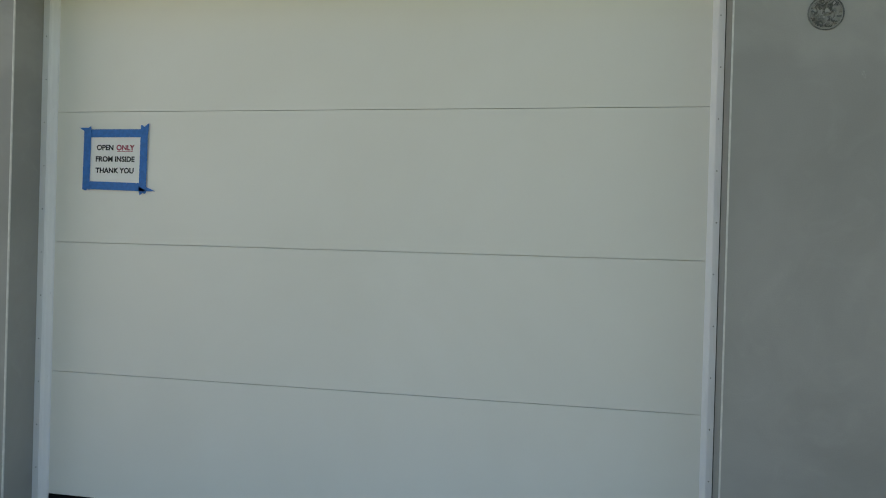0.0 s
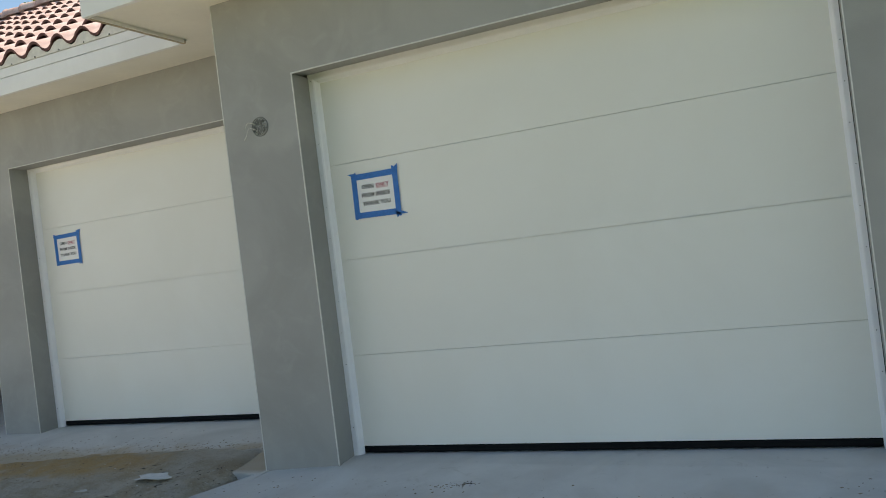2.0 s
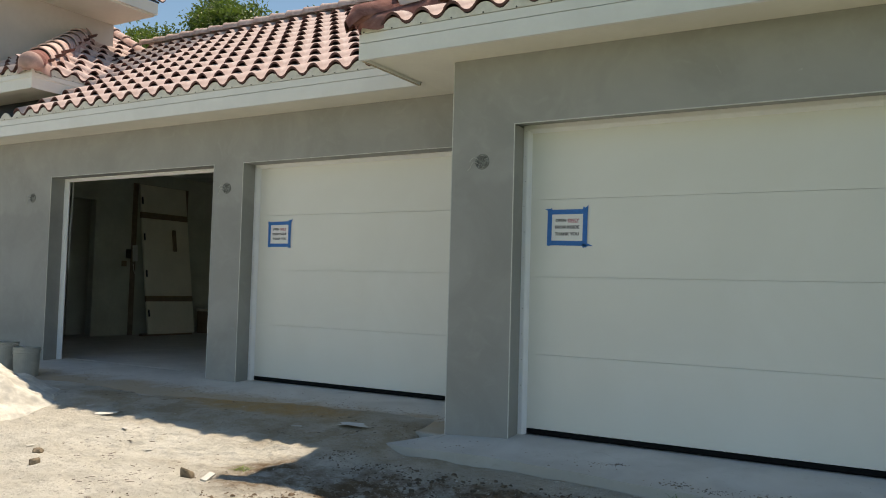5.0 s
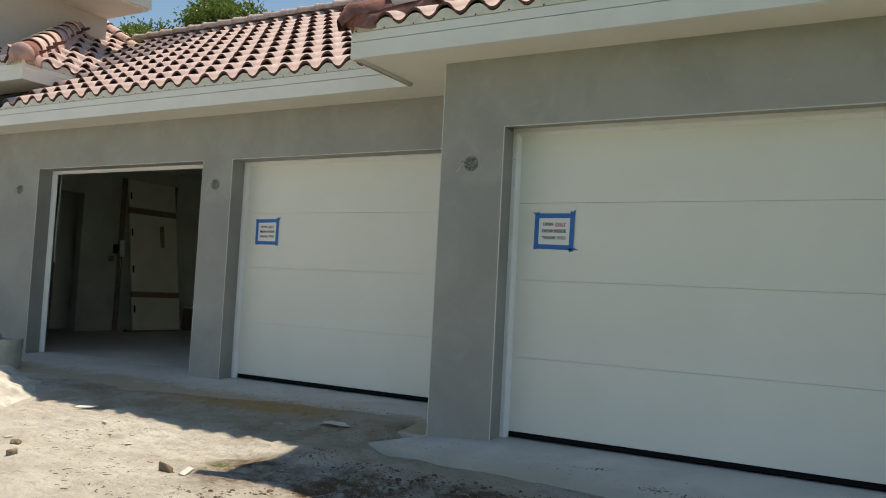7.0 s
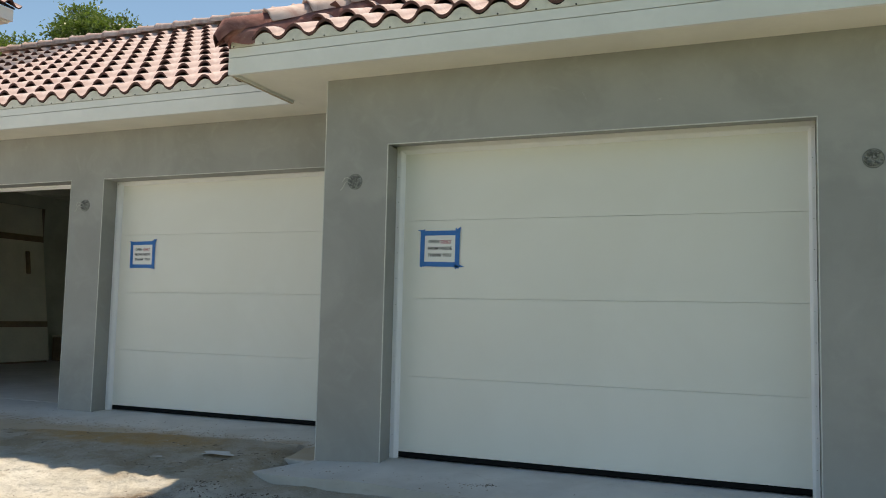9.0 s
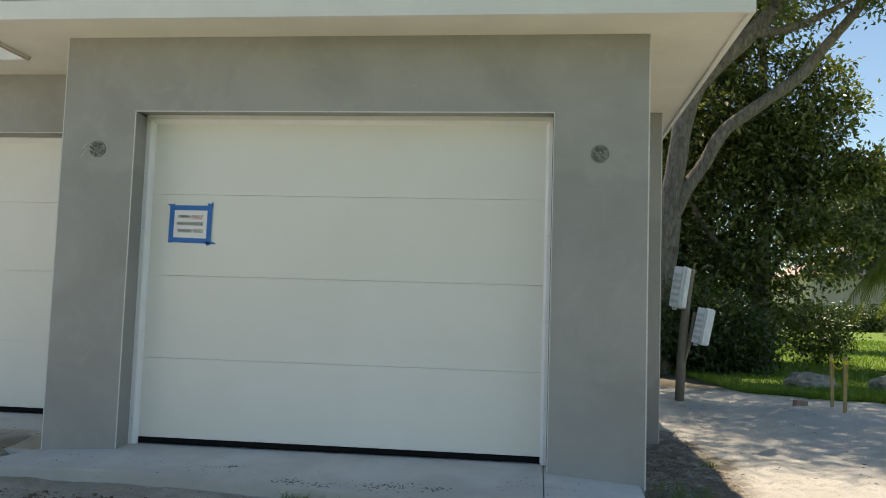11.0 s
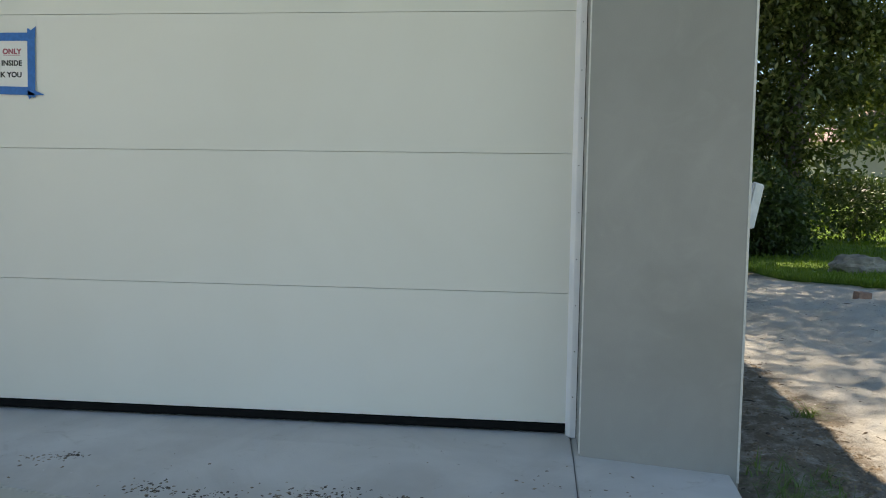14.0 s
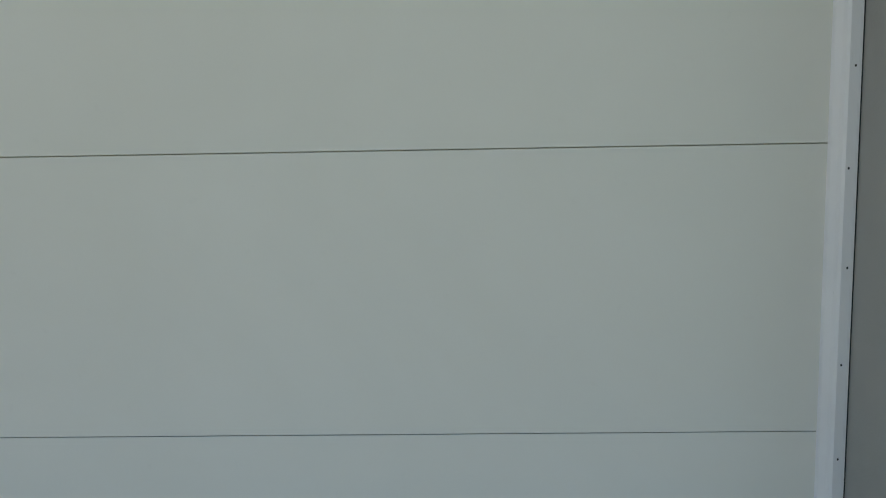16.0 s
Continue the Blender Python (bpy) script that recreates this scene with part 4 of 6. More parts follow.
def cap_run(root, a, b, r=0.125, n=None, first_big=0.0):
    """Barrel caps lapped along a hip or ridge, from the low end a to the high end b."""
    a, b = Vector(a), Vector(b)
    L = (b - a).length
    n = n or int(L / 0.34)
    d = (b - a).normalized()
    side = d.cross(Vector((0, 0, 1))).normalized()
    up = side.cross(d).normalized()
    for k in range(n):
        s0, s1 = L * k / n, L * (k + 1) / n + 0.07
        bm = bmesh.new()
        rings = []
        big = first_big if k == 0 else 0.0
        for s, rr, lift in ((s0 - big * 2, r * 0.6 if big else r * 1.06, 0.03 - big), (s0 + 0.015, r * 1.05, 0.022), (s1, r * 0.92, 0.006)):
            ring = []
            for th in (0, -0.016):
                ring.append([bm.verts.new(a + d * s + side * math.cos(q * math.pi / 10) * (rr + th) + up * (math.sin(q * math.pi / 10) * (rr + th) + lift - 0.03)) for q in range(11)])
            rings.append(ring)
        for (t0, u0), (t1, u1) in zip(rings, rings[1:]):
            for q in range(10):
                bm.faces.new((t0[q], t0[q + 1], t1[q + 1], t1[q]))
                bm.faces.new((u0[q + 1], u0[q], u1[q], u1[q + 1]))
        for t0, u0 in (rings[0], rings[-1]):
            for q in range(10):
                bm.faces.new((u0[q], u0[q + 1], t0[q + 1], t0[q]))
        if big:
            bm.faces.new(rings[0][0])
        bmesh.ops.recalc_face_normals(bm, faces=bm.faces)
        part("ridge_cap", bm, ROSE if big else CAP, root, smooth=True)
    if first_big:
        mortar_bed(root, a, d, side, up, L, r, ROSE if r < 0.14 else PINK)


def mortar_bed(root, a, d, side, up, L, r, mat):
    """Rough rose mortar pushed under the caps of a hip, with a lumpy rounded nose at its foot."""
    bm = bmesh.new()
    m = int(L / 0.05)
    prof = [(-1.36, -1.05), (-1.22, -0.30), (-0.90, 0.10), (0.90, 0.10), (1.22, -0.30), (1.36, -1.05)]
    rows = []
    for k in range(m + 1):
        s = (L - 0.1) * k / m
        nose = min(1.0, 0.45 + 0.55 * math.sqrt(s / 0.14))
        row = []
        for j, (u, v) in enumerate(prof):
            q = Vector((s * 9, u * 3 + j, r * 50))
            w = 1 + 0.10 * noise.noise(q) + 0.08 * noise.noise(q * 2.6)
            row.append(bm.verts.new(a + d * s + side * (u * r * nose * w) + up * (v * r * nose * (1 + 0.25 * noise.noise(q * 1.7)) - 0.02)))
        rows.append(row)
    for p, q in zip(rows, rows[1:]):
        for j in range(5):
            bm.faces.new((p[j], p[j + 1], q[j + 1], q[j]))
    bm.faces.new(rows[0])
    bm.faces.new(list(reversed(rows[-1])))
    bmesh.ops.recalc_face_normals(bm, faces=bm.faces)
    dome = bmesh.new()
    bmesh.ops.create_uvsphere(dome, u_segments=18, v_segments=10, radius=r * 1.0)
    for v in dome.verts:
        v.co *= 1 + 0.05 * noise.noise(v.co * 14) + 0.03 * noise.noise(v.co * 33)
        v.co = a + d * (v.co.x * 0.95 + (0.09 if r < 0.14 else 0.0)) + side * v.co.y + up * (max(v.co.z, -0.3 * r) - 0.002)
    part("hip_starter", dome, mat, root, "rounded mortar hip end", smooth=True)
    part("mortar_bed", bm, mat, root, "rough rose-red bedding mortar", smooth=True)


def deck(name, verts, faces, parent):
    """Underlay below the tiles, with thickness."""
    bm = bmesh.new()
    vs = [bm.verts.new(p) for p in verts]
    for f in faces:
        bm.faces.new([vs[i] for i in f])
    r = bmesh.ops.extrude_face_region(bm, geom=list(bm.faces))
    for v in (v for v in r["geom"] if isinstance(v, bmesh.types.BMVert)):
        v.co.z -= 0.03
    bmesh.ops.recalc_face_normals(bm, faces=bm.faces)
    return part(name, bm, DARK, parent)


def closure(root, a, b, out, phase=0.0):
    """Pale bird-stop under the tile waves, with dark screws at its foot."""
    a, b, o = Vector(a), Vector(b), Vector(out)
    d = (b - a).normalized()
    L = (b - a).length
    n = int(L / TW * 10)
    bm = bmesh.new()
    lo, hi, lo2, hi2 = [], [], [], []
    for i in range(n + 1):
        s = L * i / n
        w = wave(s + phase)
        w *= 0.036
        p = a + d * s
        top = FT + 0.059 + w
        lo.append(bm.verts.new((p.x, p.y, a.z + 0.005)))
        hi.append(bm.verts.new((p.x, p.y, a.z - FT + top)))
        q = p - o * 0.02
        lo2.append(bm.verts.new((q.x, q.y, a.z + 0.005)))
        hi2.append(bm.verts.new((q.x, q.y, a.z - FT + top)))
    for i in range(n):
        bm.faces.new((lo[i], lo[i + 1], hi[i + 1], hi[i]))
        bm.faces.new((lo2[i + 1], lo2[i], hi2[i], hi2[i + 1]))
        bm.faces.new((hi[i], hi[i + 1], hi2[i + 1], hi2[i]))
        bm.faces.new((lo[i + 1], lo[i], lo2[i], lo2[i + 1]))
    bm.faces.new((lo[0], hi[0], hi2[0], lo2[0]))
    bm.faces.new((lo[n], lo2[n], hi2[n], hi[n]))
    bmesh.ops.recalc_face_normals(bm, faces=bm.faces)
    part("eave_closure", bm, MORTAR, root, "pale wavy closure strip")
    bm = bmesh.new()
    for i in range(int(L / TW)):
        p = a + d * ((i + 0.25) * TW - phase % TW + (TW if phase % TW > 0.25 * TW else 0)) + o * 0.002
        bmesh.ops.create_uvsphere(bm, u_segments=6, v_segments=4, radius=0.007, matrix=Matrix.Translation((p.x, p.y, a.z + 0.012)))
    part("closure_screws", bm, SCREW, root)


RZ = FT + 0.055            # deck height at the eave line
R1 = empty("roof_1", (0, 0, 0), label="hipped clay tile roof over the near garage", category="roof", kind="structure")
R2 = empty("roof_2", (0, 0, 0), label="pale terracotta tile roof over two garages", category="roof", kind="structure")
R3 = empty("roof_3", (0, 0, 0), label="hipped tile roof of the higher wing", category="roof", kind="structure")
K = 0.5833
A1x, A1y = (EX1L + EX1R) / 2, EY1 + (EX1R - EX1L) / 2
A1z = RZ + K * (EX1R - EX1L) / 2
deck("underlay", [(EX1L + 0.05, EY1 + 0.05, RZ + 0.01), (EX1R - 0.05, EY1 + 0.05, RZ + 0.01), (A1x, A1y, A1z), (A1x, 11.2, A1z), (EX1R + 0.03, 11.2, RZ - 0.02), (EX1L - 0.014, 3.2, RZ - 0.02), (A1x, 3.2, A1z)],
     [(0, 1, 2), (1, 4, 3, 2), (0, 2, 6, 5)], R1)
closure(R1, (EX1L + 0.02, EY1 - 0.002, FT), (EX1R - 0.02, EY1 - 0.002, FT), (0, -1, 0), 0.04)
tile_slope(R1, (EX1L - 0.02, EY1 - 0.014, RZ - 0.008), (1, 0, 0), (0, 1, 0), EX1R - EX1L + 0.02, A1y - EY1,
           lambda q: EX1L + (q.y - EY1) * 0.96 - 0.06 < q.x < EX1R - (q.y - EY1) * 0.96 + 0.06, lambda q: q.y < 1.6)
tile_slope(R1, (EX1L - 0.03, 3.0, RZ - 0.008), (0, -1, 0), (1, 0, 0), 3.5, A1x - EX1L, lambda q: q.y > EY1 + (q.x - EX1L) * 0.96 + 0.0, lambda q: False)
cap_run(R1, (EX1L - 0.01, EY1 - 0.02, RZ + 0.05), (A1x, A1y, A1z + 0.05), 0.13, None, 0.05)
cap_run(R1, (EX1R + 0.01, EY1 - 0.02, RZ + 0.05), (A1x, A1y, A1z + 0.05), 0.13, None, 0.05)

RY2, RIDGE_Y = EY2, 3.95
RIDGE_Z = RZ + K * (RIDGE_Y - RY2)
deck("underlay", [(-15, RY2 + 0.05, RZ + 0.01), (A1x, RY2 + 0.05, RZ + 0.01), (A1x, RIDGE_Y, RIDGE_Z), (-15, RIDGE_Y, RIDGE_Z), (-15, 8.0, RZ + 0.3), (A1x, 8.0, RZ + 0.3)], [(0, 1, 2, 3), (3, 2, 5, 4)], R2)
closure(R2, (-9.0, RY2 - 0.002, FT), (EX1L, RY2 - 0.002, FT), (0, -1, 0))
# wing roof: eave to the east, hip at its front corner
WX, WY, WZ = -7.35, 0.62, 3.86
wing_at = lambda x, y: WZ + K * min(WX - x, y - WY)
tile_slope(R2, (-9.0, RY2 - 0.014, RZ - 0.008), (1, 0, 0), (0, 1, 0), 9.0 + 0.9, RIDGE_Y - RY2,
           lambda q: q.x < EX1L + max(0.0, q.y - RY2) + 0.15 and q.y < RIDGE_Y - 0.05 and not (q.x < WX and wing_at(q.x, q.y) > q.z + 0.02),
           lambda q: q.x > -7.2)
cap_run(R2, (-9.35, RIDGE_Y, RIDGE_Z + 0.06), (1.0, RIDGE_Y, RIDGE_Z + 0.06), 0.12)

HX = -14.5
deck("underlay", [(WX - 0.05, WY + 0.05, WZ), (WX - 0.05, 4.1, WZ), (WX - 3.85, 4.1, WZ + K * 3.85 - 0.02), (WX - 3.85, WY + 3.85, WZ + K * 3.85 - 0.02), (HX, WY + 0.05, WZ), (HX, WY + 3.85, WZ + K * 3.85 - 0.02)], [(0, 1, 2, 3), (4, 0, 3, 5)], R3)
tile_slope(R3, (WX + 0.014, WY - 0.014, WZ - 0.008), (0, 1, 0), (-1, 0, 0), 3.55, 3.7, lambda q: WX - q.x < (q.y - WY) + 0.05 and q.y < 4.15 and q.z > RZ + K * (q.y - RY2) - 0.05, lambda q: True)
tile_slope(R3, (HX, WY - 0.03, WZ - 0.008), (1, 0, 0), (0, 1, 0), WX - HX, 3.0, lambda q: (q.y - WY) < (WX - q.x) + 0.05 and q.y < 3.4, lambda q: False)
cap_run(R3, (WX + 0.0, WY - 0.02, WZ + 0.05), (WX - 2.85, WY + 2.85, WZ + K * 2.85 + 0.05), 0.155, 10, 0.03)
cap_run(R3, (WX - 2.1, 4.12, WZ + K * 2.1 + 0.1), (WX - 3.65, 4.12, WZ + K * 3.65 + 0.1), 0.10, 5)
DZ3 = WZ - RZ


def wing_fascia(nm, a, b, out):
    a, b = Vector(a), Vector(b)
    prof = [(0, FB), (0.022, FB), (0.022, FT - 0.072), (0.034, FT - 0.06), (0.034, FT), (0.0, FT)]
    bm = extrude_profile(prof, out, (0, 0, 1), (a.x, a.y, DZ3), b - a)
    tagged(mesh_ob(nm, bm, FASCIA), "white fascia of the higher wing roof", "fascia", kind="structure")


wing_fascia("trim_fascia_wing", (WX - 0.034, WY + 0.037, 0), (WX - 0.034, 2.6, 0), (1, 0, 0))
wing_fascia("trim_fascia_wing_front", (HX, WY + 0.034, 0), (WX - 0.037, WY + 0.034, 0), (0, -1, 0))
closure(R3, (WX - 0.004, WY + 0.02, FT + DZ3), (WX - 0.004, 1.9, FT + DZ3), (1, 0, 0), 0.034)
closure(R3, (HX, WY + 0.004, FT + DZ3), (WX - 0.02, WY + 0.004, FT + DZ3), (0, -1, 0))
bm = box(WX - 0.036, WX + 0.002, WY - 0.002, WY + 0.036, FB + DZ3, FT + DZ3 + 0.06, 0.003)
tagged(mesh_ob("trim_fascia_corner", bm, FASCIA), "white corner block of the wing fascia", "fascia", kind="structure")
bm = box(HX, WX - 0.035, WY + 0.036, 3.2, FB + DZ3 + 0.02, FB + DZ3 + 0.04)
tagged(mesh_ob("soffit_wing", bm, SOFFIT), "cream soffit of the higher wing", "soffit", kind="structure")
bm = box(HX, WX - 0.6, WY + 0.6, 3.38, SOFF + 0.3, FB + DZ3 + 0.02)
tagged(mesh_ob("wall_wing_low", bm, WING_WALL), "rendered wall under the wing eave", "wall", kind="structure")
UX = -9.55
bm = box(HX, UX, 0.95, 3.45, 3.9, 6.6)
tagged(mesh_ob("wall_upper_storey", bm, WING_WALL), "mauve-grey rendered upper storey wall", "wall", kind="structure")
bm = box(UX + 0.002, UX + 1.05, 0.3, 3.45, 5.57, 5.60)
tagged(mesh_ob("soffit_upper", bm, SOFFIT), "cream soffit under the upper roof", "soffit", kind="structure")
bm = box(UX + 0.9, UX + 1.09, 0.28, 3.49, 5.602, 5.80, 0.008)
tagged(mesh_ob("trim_fascia_upper", bm, FASCIA), "white fascia of the upper roof", "fascia", kind="structure")
R4 = empty("roof_4", (0, 0, 0), label="terracotta tile edge of the upper roof", category="roof", kind="structure")
deck("underlay", [(UX + 1.1, 0.3, 5.83), (UX + 1.1, 3.5, 5.83), (UX - 1.5, 3.5, 7.2), (UX - 1.5, 0.3, 7.2)], [(0, 1, 2, 3)], R4)
tile_slope(R4, (UX + 1.16, 0.3, 5.83), (0, 1, 0), (-1, 0, 0), 3.2, 2.4, lambda q: True, lambda q: True)

for root, m in roof_jobs:
    ob = new("roof_tile", tile_me)
    ob.parent = root
    ob.matrix_local = m


# ---- inside the open garage ----
ld = empty("leaning_door", (LW + 0.06, 5.03, 0.05), label="cream primed door slab with cardboard bands leaning on the garage wall", category="door slab")
W, Hh = 1.15, 2.98


def lean_part(nm, bm, mat, label=""):
    bmesh.ops.transform(bm, matrix=pose(0.44, 0, 0, 0, -8.4, 0), verts=bm.verts)
    return part(nm, bm, mat, ld, label)


lean_part("slab", box(0, 0.045, 0, W, 0.0, Hh, 0.003), SLABWOOD)
lean_part("cardboard_band", box(-0.003, 0.049, -0.003, W + 0.003, 2.30, 2.42, 0.002), CARD, "brown cardboard band")
lean_part("cardboard_band", box(-0.003, 0.049, -0.003, W + 0.003, 0.64, 0.75, 0.002), CARD, "brown cardboard band")
for z in (0.34, 1.12, 1.85, 2.58):
    lean_part("hinge", box(0.045, 0.052, 0.02, 0.055, z, z + 0.14, 0.003), RUBBER, "black hinge leaf")
lean_part("smudge_plate", box(0.0455, 0.048, 0.72, 0.81, 1.66, 2.10, 0.02), CARD, "brown paper over the lock hole")
bm = box(0, 0.10, 0, W + 0.1, 0, 0.05, 0.004)
sl = tagged(mesh_ob("timber_batten", bm, CARD), "dark timber batten under the leaning door", "batten")
sl.location = (LW + 0.42, 4.9, 0.018)
bm = bmesh.new()
add_box(bm, LW + 0.002, LW + 0.035, 4.96, 5.06, 0.018, 3.02, 0.004)
add_box(bm, LW + 0.002, LW + 0.035, 6.22, 6.33, 0.018, 3.02, 0.004)
add_box(bm, LW + 0.002, LW + 0.035, 5.062, 6.218, 2.92, 3.02, 0.004)
tagged(mesh_ob("trim_rough_frame", bm, JAMB), "raw brown timber frame fixed to the garage wall", "trim", kind="structure")
sw = empty("switch_box", (LW, 4.76, 1.36), label="open electrical switch box on drywall", category="switch box")
part("box_shell", box(0.002, 0.02, 0, 0.11, 0, 0.11, 0.004), CARD, sw)
sw2 = empty("wall_control", (LW, 4.93, 1.46), label="white wall control with dangling wires", category="switch box")
part("plate", box(0.03, 0.065, 0.06, 0.16, 0.0, 0.32, 0.008, pose(0, 0, 0, 6, 4, 0)), BOXWHITE, sw2)
part("back_box", box(0.002, 0.03, -0.08, 0.08, 0.06, 0.24, 0.004), DARK, sw2)
for i in range(2):
    part("wire", tube(smooth_line([(0.02, 0.06 + 0.05 * i, 0.0), (0.04, 0.08, -0.10), (0.03, 0.10 + 0.03 * i, -0.2 - 0.05 * i)], 4), [0.007] * 9, 6), ROPE, sw2)
bk2 = empty("wrapped_appliance", (-10.55, 6.55, 0.018), label="brown carton with a pale lid beside the leaning door", category="box")
part("carton", box(0, 0.6, 0, 0.5, 0, 0.46, 0.01), CARD, bk2)
part("lid", box(-0.01, 0.61, -0.01, 0.51, 0.461, 0.50, 0.008), SLABWOOD, bk2)


# ---- loose things on the ground ----
def bucket(x, y, r, h, label, tilt=0.0):
    root = empty("bucket", (x, y, gz(x, y) - 0.01), label=label, category="bucket", group="site buckets")
    root.rotation_euler = (radians(tilt), 0, 0)
    prof = [(r * 0.86, 0), (r * 0.87, 0.012), (r * 0.965, h * 0.80), (r * 1.03, h * 0.805), (r * 1.03, h * 0.83), (r * 0.975, h * 0.835), (r * 0.985, h * 0.90), (r * 1.05, h * 0.905), (r * 1.05, h * 0.925), (r * 0.99, h * 0.93), (r, h * 0.985), (r * 1.035, h), (r * 0.96, h), (r * 0.94, h * 0.9), (r * 0.82, 0.02)]
    bm = bmesh.new()
    n = 36
    rings = [[bm.verts.new((q * math.cos(2 * math.pi * i / n), q * math.sin(2 * math.pi * i / n), z)) for i in range(n)] for q, z in prof]
    for a, b in zip(rings, rings[1:]):
        for i in range(n):
            bm.faces.new((a[i], a[(i + 1) % n], b[(i + 1) % n], b[i]))
    bm.faces.new(rings[-1])
    bm.faces.new(list(reversed(rings[0])))
    bmesh.ops.recalc_face_normals(bm, faces=bm.faces)
    part("pail", bm, BUCKET, root, smooth=False)
    pts = [(r * 1.04 * math.cos(a), r * 1.04 * math.sin(a) * 0.9 - 0.01, h * 0.86 - 0.10 * math.sin(a)) for a in [math.pi * k / 10 + math.pi for k in range(11)]]
    part("bail_handle", tube(pts, [0.003] * 11, 6), STEEL, root)


bucket(-6.36, 0.12, 0.15, 0.40, "dusty grey plastic pail beside the sand heap")
bucket(-6.80, 0.12, 0.15, 0.40, "second dusty grey plastic pail beside the sand heap")

# sand heap
n = 110
hv, hf = [], []
PX, PY, PR, PH = -5.40, -1.45, 1.30, 0.66
for j in range(n + 1):
    for i in range(n + 1):
        x, y = PX - PR + 2 * PR * i / n, PY - PR + 2 * PR * j / n
        d = math.hypot(x - PX, (y - PY) * 1.05) / PR
        rr = d + 0.10 * noise.noise(Vector((x * 2, y * 2, 0))) + 0.05 * noise.noise(Vector((x * 6, y * 6, 2)))
        hgt = PH * max(0.0, 1 - rr * 1.05) ** 1.15 - 0.05 * max(0.0, d - 0.75)
        hgt += 0.03 * noise.noise(Vector((x * 30, y * 30, 4))) * max(0, 1 - d) + 0.035 * noise.noise(Vector((x * 7, y * 7, 1))) * max(0, 1 - d) + 0.018 * noise.noise(Vector((x * 18, y * 18, 1))) * max(0, 1 - d)
        hv.append((x, y, gz(x, y) + hgt - 0.012))
for j in range(n):
    for i in range(n):
        a = j * (n + 1) + i
        hf.append((a, a + 1, a + n + 2, a + n + 1))
tagged(raw("sand_heap", hv, hf, PILE, smooth=True), "sunlit heap of white masonry sand", "sand heap", kind="stuff")


def stone(x, y, r, sx, sy, sz, seed, mat, label, name="stone", cat="stone"):
    ob = mesh_ob(name, rough_stone(r, sx, sy, sz, seed, 3), mat, smooth=False)
    ob.location = (x, y, gz(x, y) + 0.42 * r * sz)
    return tagged(ob, label, cat)


def broken_stone(x, y, size, seed, label):
    """A split piece of rock with flat faces and worn edges."""
    rnd = random.Random(seed)
    bm = bmesh.new()
    for k in range(13):
        a = 2.4 * k
        q = rnd.uniform(0.75, 1.0)
        bm.verts.new((size[0] * q * math.cos(a) * (1 - 0.3 * (k % 3 == 2)), size[1] * q * math.sin(a), size[2] * (0.0 if k % 3 == 0 else rnd.uniform(0.35, 1.0))))
    r = bmesh.ops.convex_hull(bm, input=bm.verts)
    bmesh.ops.delete(bm, geom=[v for v in bm.verts if not v.link_faces], context="VERTS")
    bmesh.ops.bevel(bm, geom=list(bm.edges), offset=size[2] * 0.06, segments=1, affect="EDGES")
    ob = mesh_ob("stone", bm, STONE)
    ob.location = (x, y, gz(x, y) - 0.012)
    return tagged(ob, label, "stone")


broken_stone(-1.34, -1.93, (0.066, 0.05, 0.095), 4, "dark brown broken stone lying on sunlit sand")
broken_stone(-2.40, -2.30, (0.05, 0.04, 0.06), 9, "brown stone chip lying on sunlit sand")
stone(-2.75, -2.05, 0.04, 1.2, 0.9, 0.6, 6, STONE, "dark soil clod lying on sunlit sand", "soil_clod", "soil clod")
ob = mesh_ob("wood_offcut", box(-0.02, 0.02, -0.06, 0.06, 0, 0.014, 0.002), SCRAP)
ob.matrix_world = pose(-1.15, -1.94, gz(-1.15, -1.94) + 0.010, 10, 14, 20)
tagged(ob, "white-painted wood offcut on the sand", "offcut")


def scrap(x, y, r, seed, label):
    """A torn curled piece of paper or board."""
    rnd = random.Random(seed)
    bm = bmesh.new()
    top, bot = [], []
    for k in range(14):
        a = 2 * math.pi * k / 14
        q = r * rnd.uniform(0.6, 1.1)
        p = (q * math.cos(a) * 1.5, q * math.sin(a) * 0.75, 0.005 + 0.012 * (math.cos(a * 2 + seed) * 0.5 + 0.5) * r / 0.1)
        top.append(bm.verts.new(p))
        bot.append(bm.verts.new((p[0], p[1], p[2] - 0.002)))
    ct, cb = bm.verts.new((0, 0, 0.010)), bm.verts.new((0, 0, 0.006))
    for k in range(14):
        j = (k + 1) % 14
        bm.faces.new((ct, top[k], top[j]))
        bm.faces.new((cb, bot[j], bot[k]))
        bm.faces.new((top[k], bot[k], bot[j], top[j]))
    ob = mesh_ob("paper_scrap", bm, SCRAP)
    ob.matrix_world = pose(x, y, gz(x, y) + 0.004, 0, 0, seed * 40)
    return tagged(ob, label, "scrap")


scrap(-1.30, -0.22, 0.12, 9, "torn white paper scrap lying on the soil")
for i, (x, y, r) in enumerate([(-3.55, -0.85, 0.09), (-4.0, -0.72, 0.04), (-2.9, -1.2, 0.03), (-1.7, -0.45, 0.035), (-2.3, -1.45, 0.03), (-3.0, -1.95, 0.03), (0.1, -0.95, 0.014), (2.05, -0.72, 0.014), (3.2, -0.98, 0.018), (4.37, -0.53, 0.05), (5.1, 1.5, 0.03), (-3.3, -1.6, 0.025)]):
    scrap(x, y, r, 20 + i, "small white scrap of board on the sand")


